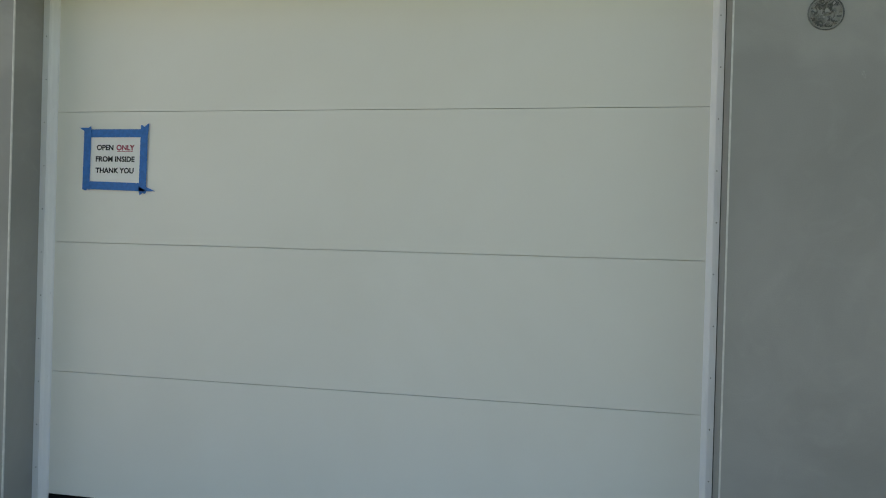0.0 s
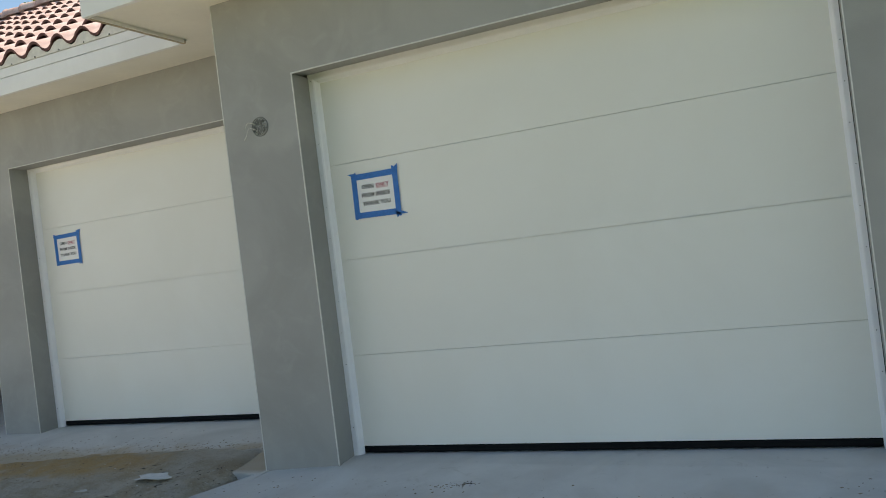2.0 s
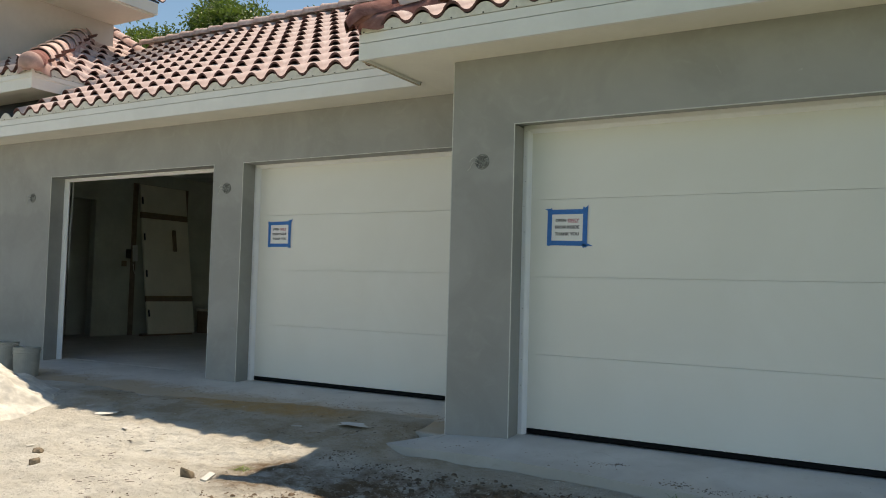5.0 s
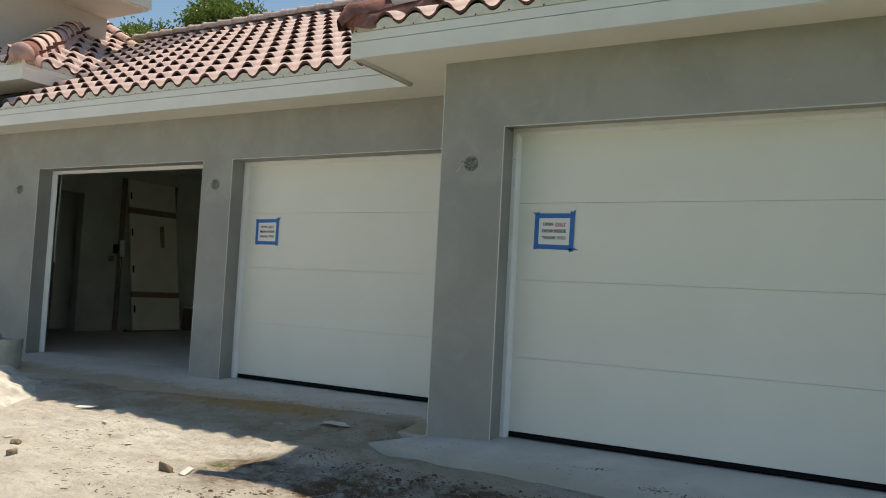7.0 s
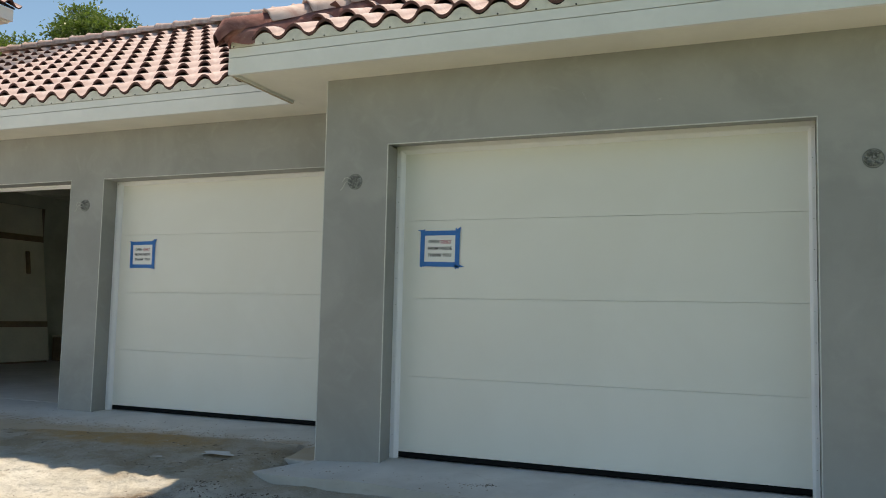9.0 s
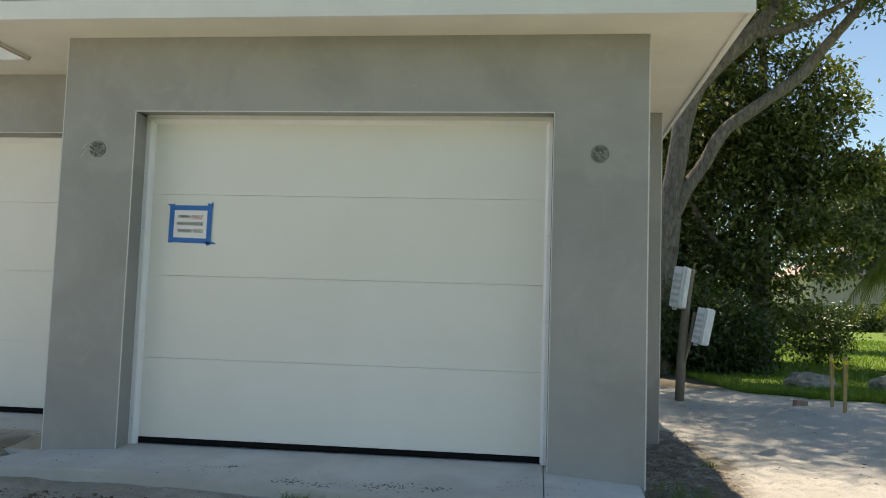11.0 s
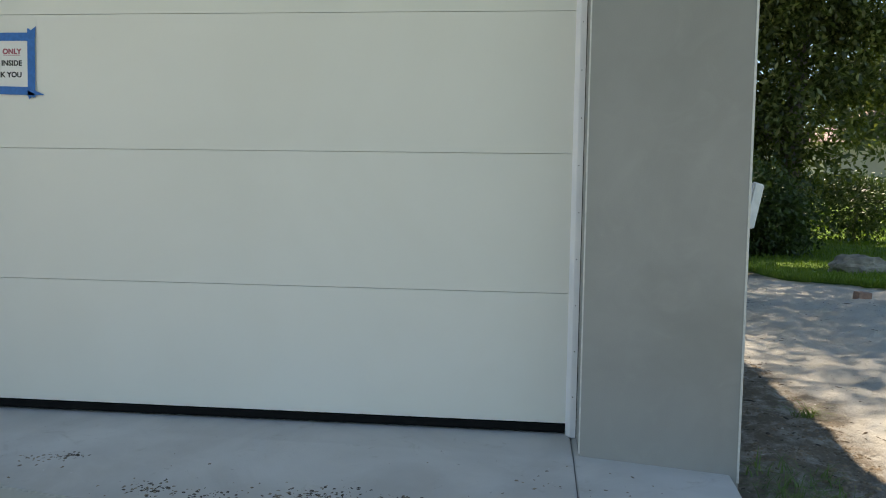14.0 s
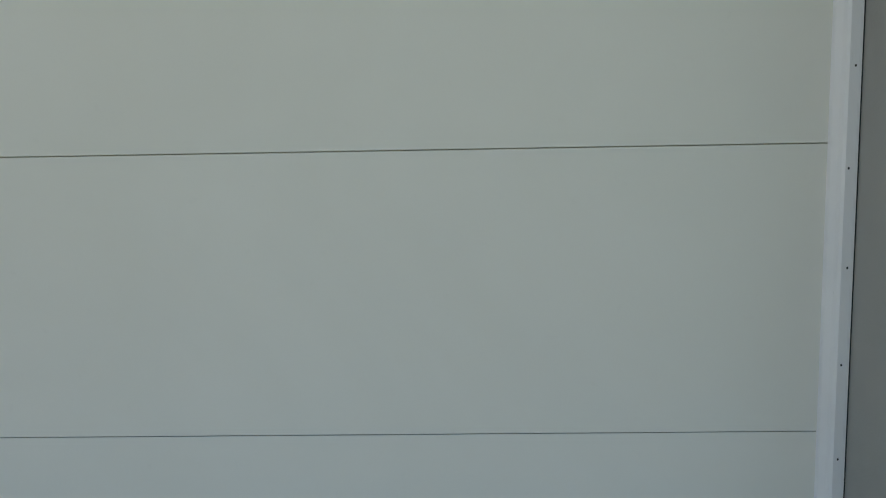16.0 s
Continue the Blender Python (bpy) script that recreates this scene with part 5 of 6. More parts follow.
def tuft(x, y, n, h, spread_, label, seed, mat=None):
    rnd = random.Random(seed)
    vs, fs = [], []
    for i in range(n):
        a, q = rnd.uniform(0, 2 * math.pi), spread_ * math.sqrt(rnd.random())
        bx, by = x + q * math.cos(a), y + q * math.sin(a)
        bz = gz(bx, by) - 0.004
        hh, ln = h * rnd.uniform(0.4, 1.0), rnd.uniform(0.7, 2.0)
        b = rnd.uniform(0, 2 * math.pi)
        dx, dy = math.cos(b), math.sin(b)
        w = rnd.uniform(0.002, 0.005)
        k = len(vs)
        for t in (0, 0.4, 0.75, 1.0):
            cx, cy, cz = bx + dx * hh * ln * t * t, by + dy * hh * ln * t * t, bz + hh * (t - 0.35 * ln * t * t)
            ww = w * (1 - t * 0.85)
            vs += [(cx - dy * ww, cy + dx * ww, cz), (cx + dy * ww, cy - dx * ww, cz)]
        for s_ in range(3):
            fs.append((k + 2 * s_, k + 2 * s_ + 1, k + 2 * s_ + 3, k + 2 * s_ + 2))
    return tagged(raw("weed_tuft", vs, fs, mat or WEED), label, "weeds", kind="stuff")


tuft(1.52, -0.66, 80, 0.11, 0.09, "green grass weeds at the slab edge", 1)
tuft(1.74, -0.69, 45, 0.08, 0.07, "green grass weeds at the slab edge", 2)
tuft(3.90, -0.15, 170, 0.15, 0.18, "low green weeds beside the house corner", 3)
tuft(3.95, 0.15, 120, 0.12, 0.20, "low green weeds beside the house corner", 6)
tuft(4.30, 1.15, 50, 0.15, 0.06, "dry grass tuft at the shade's edge", 4)
tuft(-1.27, -1.52, 40, 0.05, 0.05, "small green weed on the sand", 5, GRASS)


def scatter(name, n, region, lo, hi, flat, mat, label, seed, keep=None, thin=(0.4, 1.0)):
    """Many small bits lying on the ground, in one mesh."""
    rng = np.random.default_rng(seed)
    x = rng.uniform(region[0], region[1], n * 3)
    y = rng.uniform(region[2], region[3], n * 3)
    ok = np.ones(len(x), bool) if keep is None else keep(x, y, rng)
    x, y = x[ok][:n], y[ok][:n]
    m = len(x)
    ring = [(math.cos(q * 1.2566), math.sin(q * 1.2566)) for q in range(5)]
    base = np.array([(a_, b_, -0.1) for a_, b_ in ring] + [(a_ * 0.72 + 0.1, b_ * 0.72, 0.62) for a_, b_ in ring] + [(0.05, 0.05, 0.85)], float)
    k = len(base)
    s = lo + (hi - lo) * rng.random(m) ** 2.5
    a = rng.uniform(0, 2 * np.pi, m)
    jit = (base[None] + 0.17 * rng.standard_normal((m, k, 3))) * s[:, None, None]
    jit[:, :, 1] *= rng.uniform(thin[0], thin[1], m)[:, None]
    jit[:, :, 2] *= flat
    cx = jit[:, :, 0] * np.cos(a)[:, None] - jit[:, :, 1] * np.sin(a)[:, None]
    cy = jit[:, :, 0] * np.sin(a)[:, None] + jit[:, :, 1] * np.cos(a)[:, None]
    z = ground_z(x, y)
    v = np.stack([cx + x[:, None], cy + y[:, None], jit[:, :, 2] + z[:, None] - 0.002], -1).reshape(-1, 3)
    f = []
    for q in range(5):
        r_ = (q + 1) % 5
        f += [(q, r_, 5 + r_), (q, 5 + r_, 5 + q), (5 + q, 5 + r_, 10)]
    f = (np.array(f)[None] + (np.arange(m) * k)[:, None, None]).reshape(-1, 3)
    return tagged(raw(name, v, f, mat), label, "debris", kind="stuff")


off_slab = lambda x, y: ~((x > -0.8) & (x < 3.62) & (y > -0.40 - 0.085 * (x + 0.85))) & ~((x < -0.6) & (y > 0.15)) & ~((x > 3.4) & (x < 4.1) & (y > 2.1)) & ~((x > -0.8) & (x < 3.7) & (y > 0))
clumpy = lambda k, lvl, sd: (lambda x, y, rng: off_slab(x, y) & (vnoise(x * k, y * k, sd) + 0.6 * vnoise(x * k * 3, y * k * 3, sd + 1) + 0.3 * rng.standard_normal(len(x)) > lvl))
scatter("leaf_litter", 5200, (-5, 6.0, -3.2, 3.0), 0.004, 0.030, 0.12, LITTER, "dark twigs and leaf bits on the sand", 3, clumpy(1.1, 0.45, 21), (0.08, 0.45))
scatter("gravel", 2600, (-1.0, 4.2, -1.5, -0.4), 0.003, 0.009, 0.7, PEBBLE, "pale gravel along the slab edge", 4, clumpy(2.0, 0.1, 31))
scatter("gravel_side", 3600, (3.6, 4.35, -1.3, 3.0), 0.003, 0.019, 0.6, STONE, "grey-brown rubble beside the house wall", 5, clumpy(1.6, 0.1, 41))
scatter("soil_crumbs", 12000, (-1.0, 4.4, -2.6, -0.8), 0.003, 0.013, 0.6, SOIL, "dark soil crumbs before the slab", 6, clumpy(2.1, 0.42, 51))
scatter("soil_clods", 1900, (-0.9, 4.4, -2.3, -0.8), 0.004, 0.028, 0.65, SOIL, "brown soil clods in the churned ground", 9, clumpy(1.9, 0.72, 81))
scatter("sand_lumps", 1800, (-7, 7.0, -3.2, 4.0), 0.003, 0.010, 0.55, PILE, "pale lumps of dry sand", 10, clumpy(1.3, 0.2, 91))
scatter("white_grit", 700, (-6, 7.0, -3.4, 6.0), 0.003, 0.010, 0.5, SCRAP, "white grit and chips on the sand", 7, clumpy(1.0, 0.0, 61))
edge_band = lambda x, y, rng: (y < -0.44 - 0.085 * (x + 0.85)) & (y > -0.46 - 0.085 * (x + 0.85) - 0.30 * rng.random(len(x)) ** 1.5) & (vnoise(x * 3, y * 3, 101) + 0.5 * rng.standard_normal(len(x)) > -0.35)
scatter("edge_gravel", 5200, (0.6, 3.75, -1.2, -0.4), 0.003, 0.010, 0.75, PEBBLE, "pale crushed gravel against the slab edge", 11, edge_band)
scatter("twig_bits", 2600, (-4.6, -0.4, -2.7, 0.3), 0.004, 0.032, 0.14, LITTER, "dark twigs and bark crumbs on sunlit sand", 12, clumpy(1.5, 0.35, 111), (0.08, 0.4))
scatter("side_rubble", 2600, (3.62, 4.4, -1.2, 2.6), 0.003, 0.015, 0.6, STONE, "pale concrete rubble beside the house wall", 13, clumpy(2.2, 0.25, 121))
scatter("side_twigs", 2200, (3.7, 7.5, -0.8, 6.0), 0.004, 0.034, 0.14, LITTER, "dark twigs and leaves on sand beside the house", 14, clumpy(1.2, 0.25, 131), (0.08, 0.4))
scatter("heap_grit", 900, (-5.6, -4.4, -2.0, -0.4), 0.005, 0.02, 0.7, PEBBLE, "grey grit below the sand heap", 8, clumpy(2.0, 0.1, 71))


near_slab = lambda x, y: -0.75 < x < 3.55 and front1(x) + 0.03 < y < -0.01
back_slab = lambda x, y: -9.0 < x < -0.62 and 0.25 < y < 1.0


def slab_dirt(name, n, spots, lo, hi, mat, label, seed, inside=near_slab, top=top1):
    """Crumbs of soil lying on an apron, thicker in a few spots."""
    rng = np.random.default_rng(seed)
    vs, fs = [], []
    for i in range(n):
        cx, cy, rx, ry = spots[i % len(spots)]
        x, y = rng.normal(cx, rx), rng.normal(cy, ry)
        if not inside(x, y):
            continue
        z, r, a, th = top(x, y) - 0.0008, rng.uniform(lo, hi), rng.uniform(0, 6.28), rng.uniform(0.3, 0.9)
        k = len(vs)
        for q in range(5):
            b = a + q * 1.2566
            px, py = r * math.cos(q * 1.2566) * rng.uniform(0.7, 1.3), r * th * math.sin(q * 1.2566) * rng.uniform(0.7, 1.3)
            vs.append((x + px * math.cos(a) - py * math.sin(a), y + px * math.sin(a) + py * math.cos(a), z))
        vs.append((x, y, z + r * rng.uniform(0.15, 0.4)))
        fs += [(k + q, k + (q + 1) % 5, k + 5) for q in range(5)]
    return tagged(raw(name, vs, fs, mat), label, "debris", kind="stuff")


slab_dirt("slab_crumbs", 420, [(1.95, -0.52, 0.10, 0.05), (2.05, -0.50, 0.06, 0.03), (2.3, -0.5, 0.05, 0.03), (1.4, -0.52, 0.10, 0.04), (0.85, -0.30, 0.08, 0.03), (1.2, -0.45, 1.2, 0.14), (3.2, -0.35, 0.3, 0.12), (-0.3, -0.3, 0.3, 0.1)], 0.003, 0.013, STONE, "dark soil crumbs scattered on the concrete apron", 5)
slab_dirt("slab_heel_marks", 260, [(2.02, -0.50, 0.055, 0.035), (2.12, -0.47, 0.05, 0.03), (2.36, -0.49, 0.035, 0.02), (1.42, -0.50, 0.05, 0.03), (1.66, -0.54, 0.05, 0.03), (0.95, -0.26, 0.05, 0.015)], 0.004, 0.013, LITTER, "dark damp crumbs trodden onto the concrete apron", 17)
slab_dirt("slab_chips", 160, [(1.5, -0.4, 1.4, 0.2), (3.3, -0.4, 0.2, 0.15)], 0.002, 0.007, SCRAP, "pale chips scattered on the concrete apron", 6)


slab_dirt("back_slab_crumbs", 1500, [(-2.4, 0.42, 0.9, 0.09), (-1.4, 0.46, 0.5, 0.08), (-3.6, 0.38, 0.8, 0.10), (-2.6, 0.55, 1.6, 0.16), (-5.6, 0.45, 0.8, 0.15)], 0.003, 0.014, STONE, "brown soil crumbs spread over the back apron", 15, back_slab, top2)
slab_dirt("back_slab_chips", 300, [(-2.6, 0.5, 1.6, 0.18), (-5.5, 0.5, 1.0, 0.2)], 0.002, 0.008, SCRAP, "pale chips on the back apron", 16, back_slab, top2)


# ---- beyond the house: post with meter boxes ----
POST = (4.97, 6.35)
pz = gz(*POST)
root = empty("utility_post", (POST[0], POST[1], pz), label="leaning weathered timber post carrying service boxes", category="post")
part("post_shaft", tube([(0, 0, -0.1), (0.028, 0, 0.56), (0.085, 0, 1.32), (0.145, 0, 1.83), (0.15, 0, 1.87)], [0.064, 0.062, 0.06, 0.06, 0.045], 10, wob=0.05), POSTWOOD, root, smooth=True)
part("brace", tube([(0.06, -0.02, 0.55), (0.14, -0.05, 0.85), (0.20, -0.05, 1.25)], [0.03, 0.03, 0.025], 8, wob=0.05), POSTWOOD, root, smooth=True)


def meter_box(x, y, z, w, d, h, rz, rx, open_, thick, shell, label):
    root = empty("service_box", (x, y, z), label=label, category="electrical box", group="service boxes on the post")
    root.matrix_world = Matrix.Translation((x, y, z)) @ Matrix.Rotation(radians(rx), 4, "Y") @ Matrix.Rotation(radians(rz), 4, "Z")
    part("housing", box(-w / 2, w / 2, -d / 2, d / 2, 0, h, 0.018), shell, root)
    ang = 24 if open_ else 0
    bm = box(-w / 2 - 0.012, w / 2 + 0.012, -thick * 0.45, 0, -0.012, h + 0.012, 0.010)
    add_box(bm, -w / 2 - 0.004, w / 2 + 0.004, -thick, -thick * 0.55, 0.0, h, 0.010)
    add_box(bm, -w / 2 + 0.01, w / 2 - 0.01, -thick * 0.6, -thick * 0.4, 0.01, h - 0.01)
    bmesh.ops.transform(bm, matrix=Matrix.Translation((-w / 2, -d / 2 - 0.003, 0)) @ Matrix.Rotation(radians(-ang), 4, "Z") @ Matrix.Translation((w / 2, 0, 0)), verts=bm.verts)
    lid = part("lid", bm, BOXWHITE, root, "white box lid")
    bm = bmesh.new()
    bmesh.ops.create_cone(bm, cap_ends=True, segments=12, radius1=0.012, radius2=0.012, depth=0.012, matrix=pose(w * 0.3, -d / 2 - 0.05, h - 0.05, 90))
    part("screw", bm, DARK, lid)
    for i in range(5):
        part("hinge_rib", box(-w / 2 - 0.022, -w / 2 - 0.002, -d / 2, d / 2 - 0.02, 0.06 + i * (h - 0.1) / 5, 0.10 + i * (h - 0.1) / 5, 0.005), BOXGREY, root)
    part("hub", box(-0.03, 0.03, -0.03, 0.03, -0.04, 0.0, 0.008), BOXGREY, root)


meter_box(POST[0] - 0.095, POST[1] - 0.13, 1.185, 0.20, 0.12, 0.57, 66, 8, False, 0.07, BOXWHITE, "white service box with white lid on the post")
meter_box(POST[0] + 0.21, POST[1] - 0.08, 0.69, 0.18, 0.11, 0.50, 70, 11, True, 0.04, BOXWHITE, "white ribbed service box with ajar lid")

# survey stakes with ribbon
STK = [(7.07, 6.45, 0.73, -1), (6.93, 5.60, 0.72, 1)]
tops = []
for x, y, h, lean_ in STK:
    root = empty("survey_stake", (x, y, gz(x, y)), label="raw pine survey stake tied with yellow ribbon", category="stake", group="survey stakes")
    root.rotation_euler = (0, radians(lean_), 0)
    bm = box(-0.022, 0.022, -0.012, 0.012, -0.06, h, 0.003)
    part("stake_shaft", bm, STAKE, root)
    part("ribbon_knot", box(-0.028, 0.028, -0.018, 0.018, h - 0.10, h - 0.06, 0.006), YELLOW, root, "yellow ribbon wrap")
    part("ribbon_tail", box(0.024, 0.03, -0.016, 0.012, h - 0.34, h - 0.07, 0.002), YELLOW, root, "yellow ribbon tail")
    tops.append(Vector((x + math.sin(radians(lean_)) * (h - 0.08), y, gz(x, y) + h - 0.08)))
a, b = tops
bm = bmesh.new()
prev = None
for k in range(13):
    t = k / 12
    p = a.lerp(b, t) - Vector((0, 0, 0.10 * math.sin(math.pi * t)))
    cur = [bm.verts.new(p + Vector((0, 0.001, 0.014))), bm.verts.new(p + Vector((0, -0.001, -0.014)))]
    if prev:
        bm.faces.new((prev[0], prev[1], cur[1], cur[0]))
    prev = cur
r = bmesh.ops.extrude_face_region(bm, geom=list(bm.faces))
for v in (v for v in r["geom"] if isinstance(v, bmesh.types.BMVert)):
    v.co.x += 0.002
tagged(mesh_ob("boundary_ribbon", bm, YELLOW), "yellow ribbon strung between two stakes", "ribbon")

# boulders at the lawn's edge
for x, y, sx, sy, sz, sd in ((7.66, 9.25, 1.12, 0.6, 0.60, 3), (9.08, 9.4, 1.0, 0.7, 0.66, 8)):
    ob = mesh_ob("boulder", rough_stone(0.36, sx, sy, sz, sd, 4, 0.3), ROCK)
    ob.location = (x, y, gz(x, y) + 0.06)
    tagged(ob, "weathered grey limestone boulder at the lawn edge", "boulder", "boulders by the lawn")
bm = box(-0.09, 0.09, -0.05, 0.05, 0, 0.12, 0.01)
ob = mesh_ob("clay_brick", bm, TERRA)
ob.matrix_world = pose(6.62, 6.4, gz(6.62, 6.4) - 0.03, 3, 4, 20)
tagged(ob, "reddish brick lying on the sand near stakes", "brick")


# ---- trees ----
def leaf_cloud(name, blobs, n, size, mat, parent, seed, cluster=0.30, per=22, droop=0.2, top_bias=0.4, hollow=0.35):
    """Leaves in loose clusters inside overlapping ellipsoids, thinner towards the heart."""
    rng = np.random.default_rng(seed)
    vol = np.array([b[3] * b[4] * b[5] for b in blobs]) ** 0.8
    pick = rng.choice(len(blobs), n // per, p=vol / vol.sum())
    d = rng.standard_normal((len(pick), 3))
    d /= np.linalg.norm(d, axis=1)[:, None]
    rad = hollow + (1 - hollow) * rng.random(len(pick)) ** 0.6
    bl = np.array(blobs)[pick]
    warp_ = 1 + 0.22 * vnoise(d[:, 0] * 3 + pick * 7, d[:, 2] * 3 + d[:, 1] * 2, seed)
    c = bl[:, :3] + d * bl[:, 3:] * (rad * warp_)[:, None]
    p = np.repeat(c, per, 0) + rng.standard_normal((len(c) * per, 3)) * cluster * np.array([1, 1, 0.7])
    m = len(p)
    ax = rng.standard_normal((m, 3)) + np.repeat(d, per, 0) * 0.8 + np.array([0, 0, -droop])
    ax /= np.linalg.norm(ax, axis=1)[:, None]
    ref = rng.standard_normal((m, 3)) + np.array([0, 0, 1.2 + top_bias])
    side = np.cross(ax, ref)
    side /= np.linalg.norm(side, axis=1)[:, None] + 1e-9
    nrm = np.cross(side, ax)
    s = size * rng.uniform(0.6, 1.25, m)[:, None]
    v = np.stack([p, p + ax * s * 0.5 + side * s * 0.24 + nrm * s * 0.05, p + ax * s - nrm * s * 0.06, p + ax * s * 0.5 - side * s * 0.24 + nrm * s * 0.05], 1).reshape(-1, 3)
    k = np.arange(m) * 4
    f = np.stack([k, k + 1, k + 2, k, k + 2, k + 3], 1).reshape(-1, 3)
    ob = raw(name, v, f, mat, parent)
    return ob


def tree(name, x, y, label, limbs, blobs, n, size, mat, seed, cluster=0.3, per=22, cat="tree", group="", hollow=0.35):
    root = empty(name, (x, y, gz(x, y)), label=label, category=cat, group=group)
    inv = Matrix.Translation((-x, -y, -gz(x, y)))
    for i, (pts, radii) in enumerate(limbs):
        line = smooth_line(pts, 6)
        rs = np.interp(np.linspace(0, 1, len(line)), np.linspace(0, 1, len(radii)), radii)
        bm = tube(line, list(rs), 12, wob=0.05, seed=seed + i)
        bmesh.ops.transform(bm, matrix=inv, verts=bm.verts)
        part("trunk" if i == 0 else "limb", bm, BARK, root, smooth=True)
    ob = leaf_cloud("crown", blobs, n, size, mat, root, seed, cluster, per, hollow=hollow)
    me = ob.data
    co = np.empty(len(me.vertices) * 3, np.float32)
    me.vertices.foreach_get("co", co)
    co = co.reshape(-1, 3) - np.array([x, y, gz(x, y)], np.float32)
    me.vertices.foreach_set("co", co.ravel())
    me.update()
    return root


OY = 11.4
# the highest leaf masses stand out of view, added to shade sand and lawn
tree("oak_tree", 5.35, OY, "grey-barked oak forking low, with small dark leaves",
     [([(5.33, OY, -0.2), (5.42, OY, 1.0), (5.50, OY, 2.2), (5.58, OY, 3.1)], [0.36, 0.29, 0.27, 0.28]),
      ([(5.55, OY, 2.9), (5.74, OY, 4.2), (5.92, OY, 5.27), (6.24, OY, 5.97), (7.07, OY, 6.8), (7.7, OY, 7.5), (8.3, OY, 8.8)], [0.22, 0.20, 0.20, 0.20, 0.18, 0.15, 0.09]),
      ([(5.60, OY, 2.95), (5.93, OY, 3.66), (6.31, OY, 4.24), (6.70, OY, 4.90), (7.40, OY, 5.45), (8.16, OY, 6.02), (8.55, OY, 6.5), (9.5, OY - 0.5, 7.7), (10.6, OY - 0.8, 9.2)], [0.17, 0.145, 0.135, 0.13, 0.13, 0.12, 0.11, 0.08, 0.04]),
      ([(6.2, OY, 5.9), (5.4, OY - 0.4, 7.4), (4.5, OY - 1.0, 9.0)], [0.14, 0.11, 0.05]),
      ([(7.1, OY, 6.9), (8.1, OY - 0.3, 7.0), (9.2, OY - 0.8, 7.5)], [0.11, 0.08, 0.03])],
     [(5.4, 6.3, 9.7, 1.9, 1.6, 0.6), (7.8, 6.0, 9.8, 2.2, 1.5, 0.6), (5.8, 8.2, 10.0, 2.2, 1.6, 0.7), (8.4, 8.0, 10.0, 2.2, 1.6, 0.7), (7.4, 12.2, 10.4, 2.4, 1.3, 0.7), (9.8, 12.2, 10.6, 1.8, 1.3, 0.7), (9.6, 9.2, 9.8, 2.0, 2.0, 1.0), (6.4, 10.4, 10.4, 2.6, 2.0, 1.1), (4.2, 9.6, 10.0, 1.8, 1.8, 0.9), (9.6, 10.6, 7.8, 1.2, 1.0, 0.6), (8.0, 11.2, 7.6, 0.9, 0.8, 0.5), (5.6, 12.0, 9.6, 1.8, 1.0, 0.6), (7.6, 12.6, 9.7, 1.8, 1.1, 0.6), (9.6, 12.6, 9.8, 1.8, 1.1, 0.6)],
     74000, 0.13, OAKLEAF, 5, 0.36, 70, hollow=0.1)

tree("magnolia_tree", 8.2, 14.2, "dense dark magnolia with broad glossy leaves",
     [([(8.2, 14.2, -0.2), (8.15, 14.2, 2.0), (8.25, 14.2, 4.5), (8.2, 14.3, 8.5)], [0.24, 0.2, 0.15, 0.05]),
      ([(8.2, 14.2, 1.8), (9.0, 14.2, 3.2), (9.6, 14.2, 4.2)], [0.06, 0.05, 0.02]),
      ([(8.2, 14.2, 1.8), (7.0, 13.6, 2.8), (6.3, 13.2, 3.8)], [0.10, 0.08, 0.04])],
     [(7.6, 14.2, 2.6, 1.9, 1.8, 2.0), (6.9, 13.9, 5.2, 1.8, 1.7, 1.9), (8.2, 14.2, 5.2, 1.3, 1.4, 1.5), (9.1, 13.9, 4.3, 1.0, 1.0, 0.8), (7.1, 14.4, 7.8, 1.5, 1.4, 1.5), (10.2, 13.9, 4.3, 0.7, 0.6, 0.4), (6.0, 13.9, 3.0, 1.1, 1.1, 1.8), (5.9, 14.0, 6.2, 1.0, 1.0, 1.5), (9.0, 13.8, 3.2, 0.7, 0.7, 0.45), (9.3, 14.0, 5.5, 0.9, 0.9, 0.8), (10.4, 14.0, 4.6, 0.9, 0.8, 0.5), (10.0, 13.9, 3.1, 0.6, 0.6, 0.4), (10.8, 13.8, 2.9, 0.7, 0.6, 0.45), (9.2, 14.2, 6.9, 0.9, 0.8, 0.8), (10.0, 14.2, 6.2, 0.6, 0.6, 0.5), (8.4, 14.3, 8.6, 1.0, 0.9, 0.8)],
     62000, 0.16, MAGNOLIA, 8, 0.15, 16, hollow=0.05)


def bush(x, y, blobs, n, size, mat, label, seed, cluster=0.16):
    return tree("shrub", x, y, label, [([(x, y, gz(x, y) - 0.1), (x, y, gz(x, y) + 0.4), (x + 0.1, y, gz(x, y) + 0.8)], [0.04, 0.03, 0.01])], blobs, n, size, mat, seed, cluster, 18, "shrub", "", 0.4)


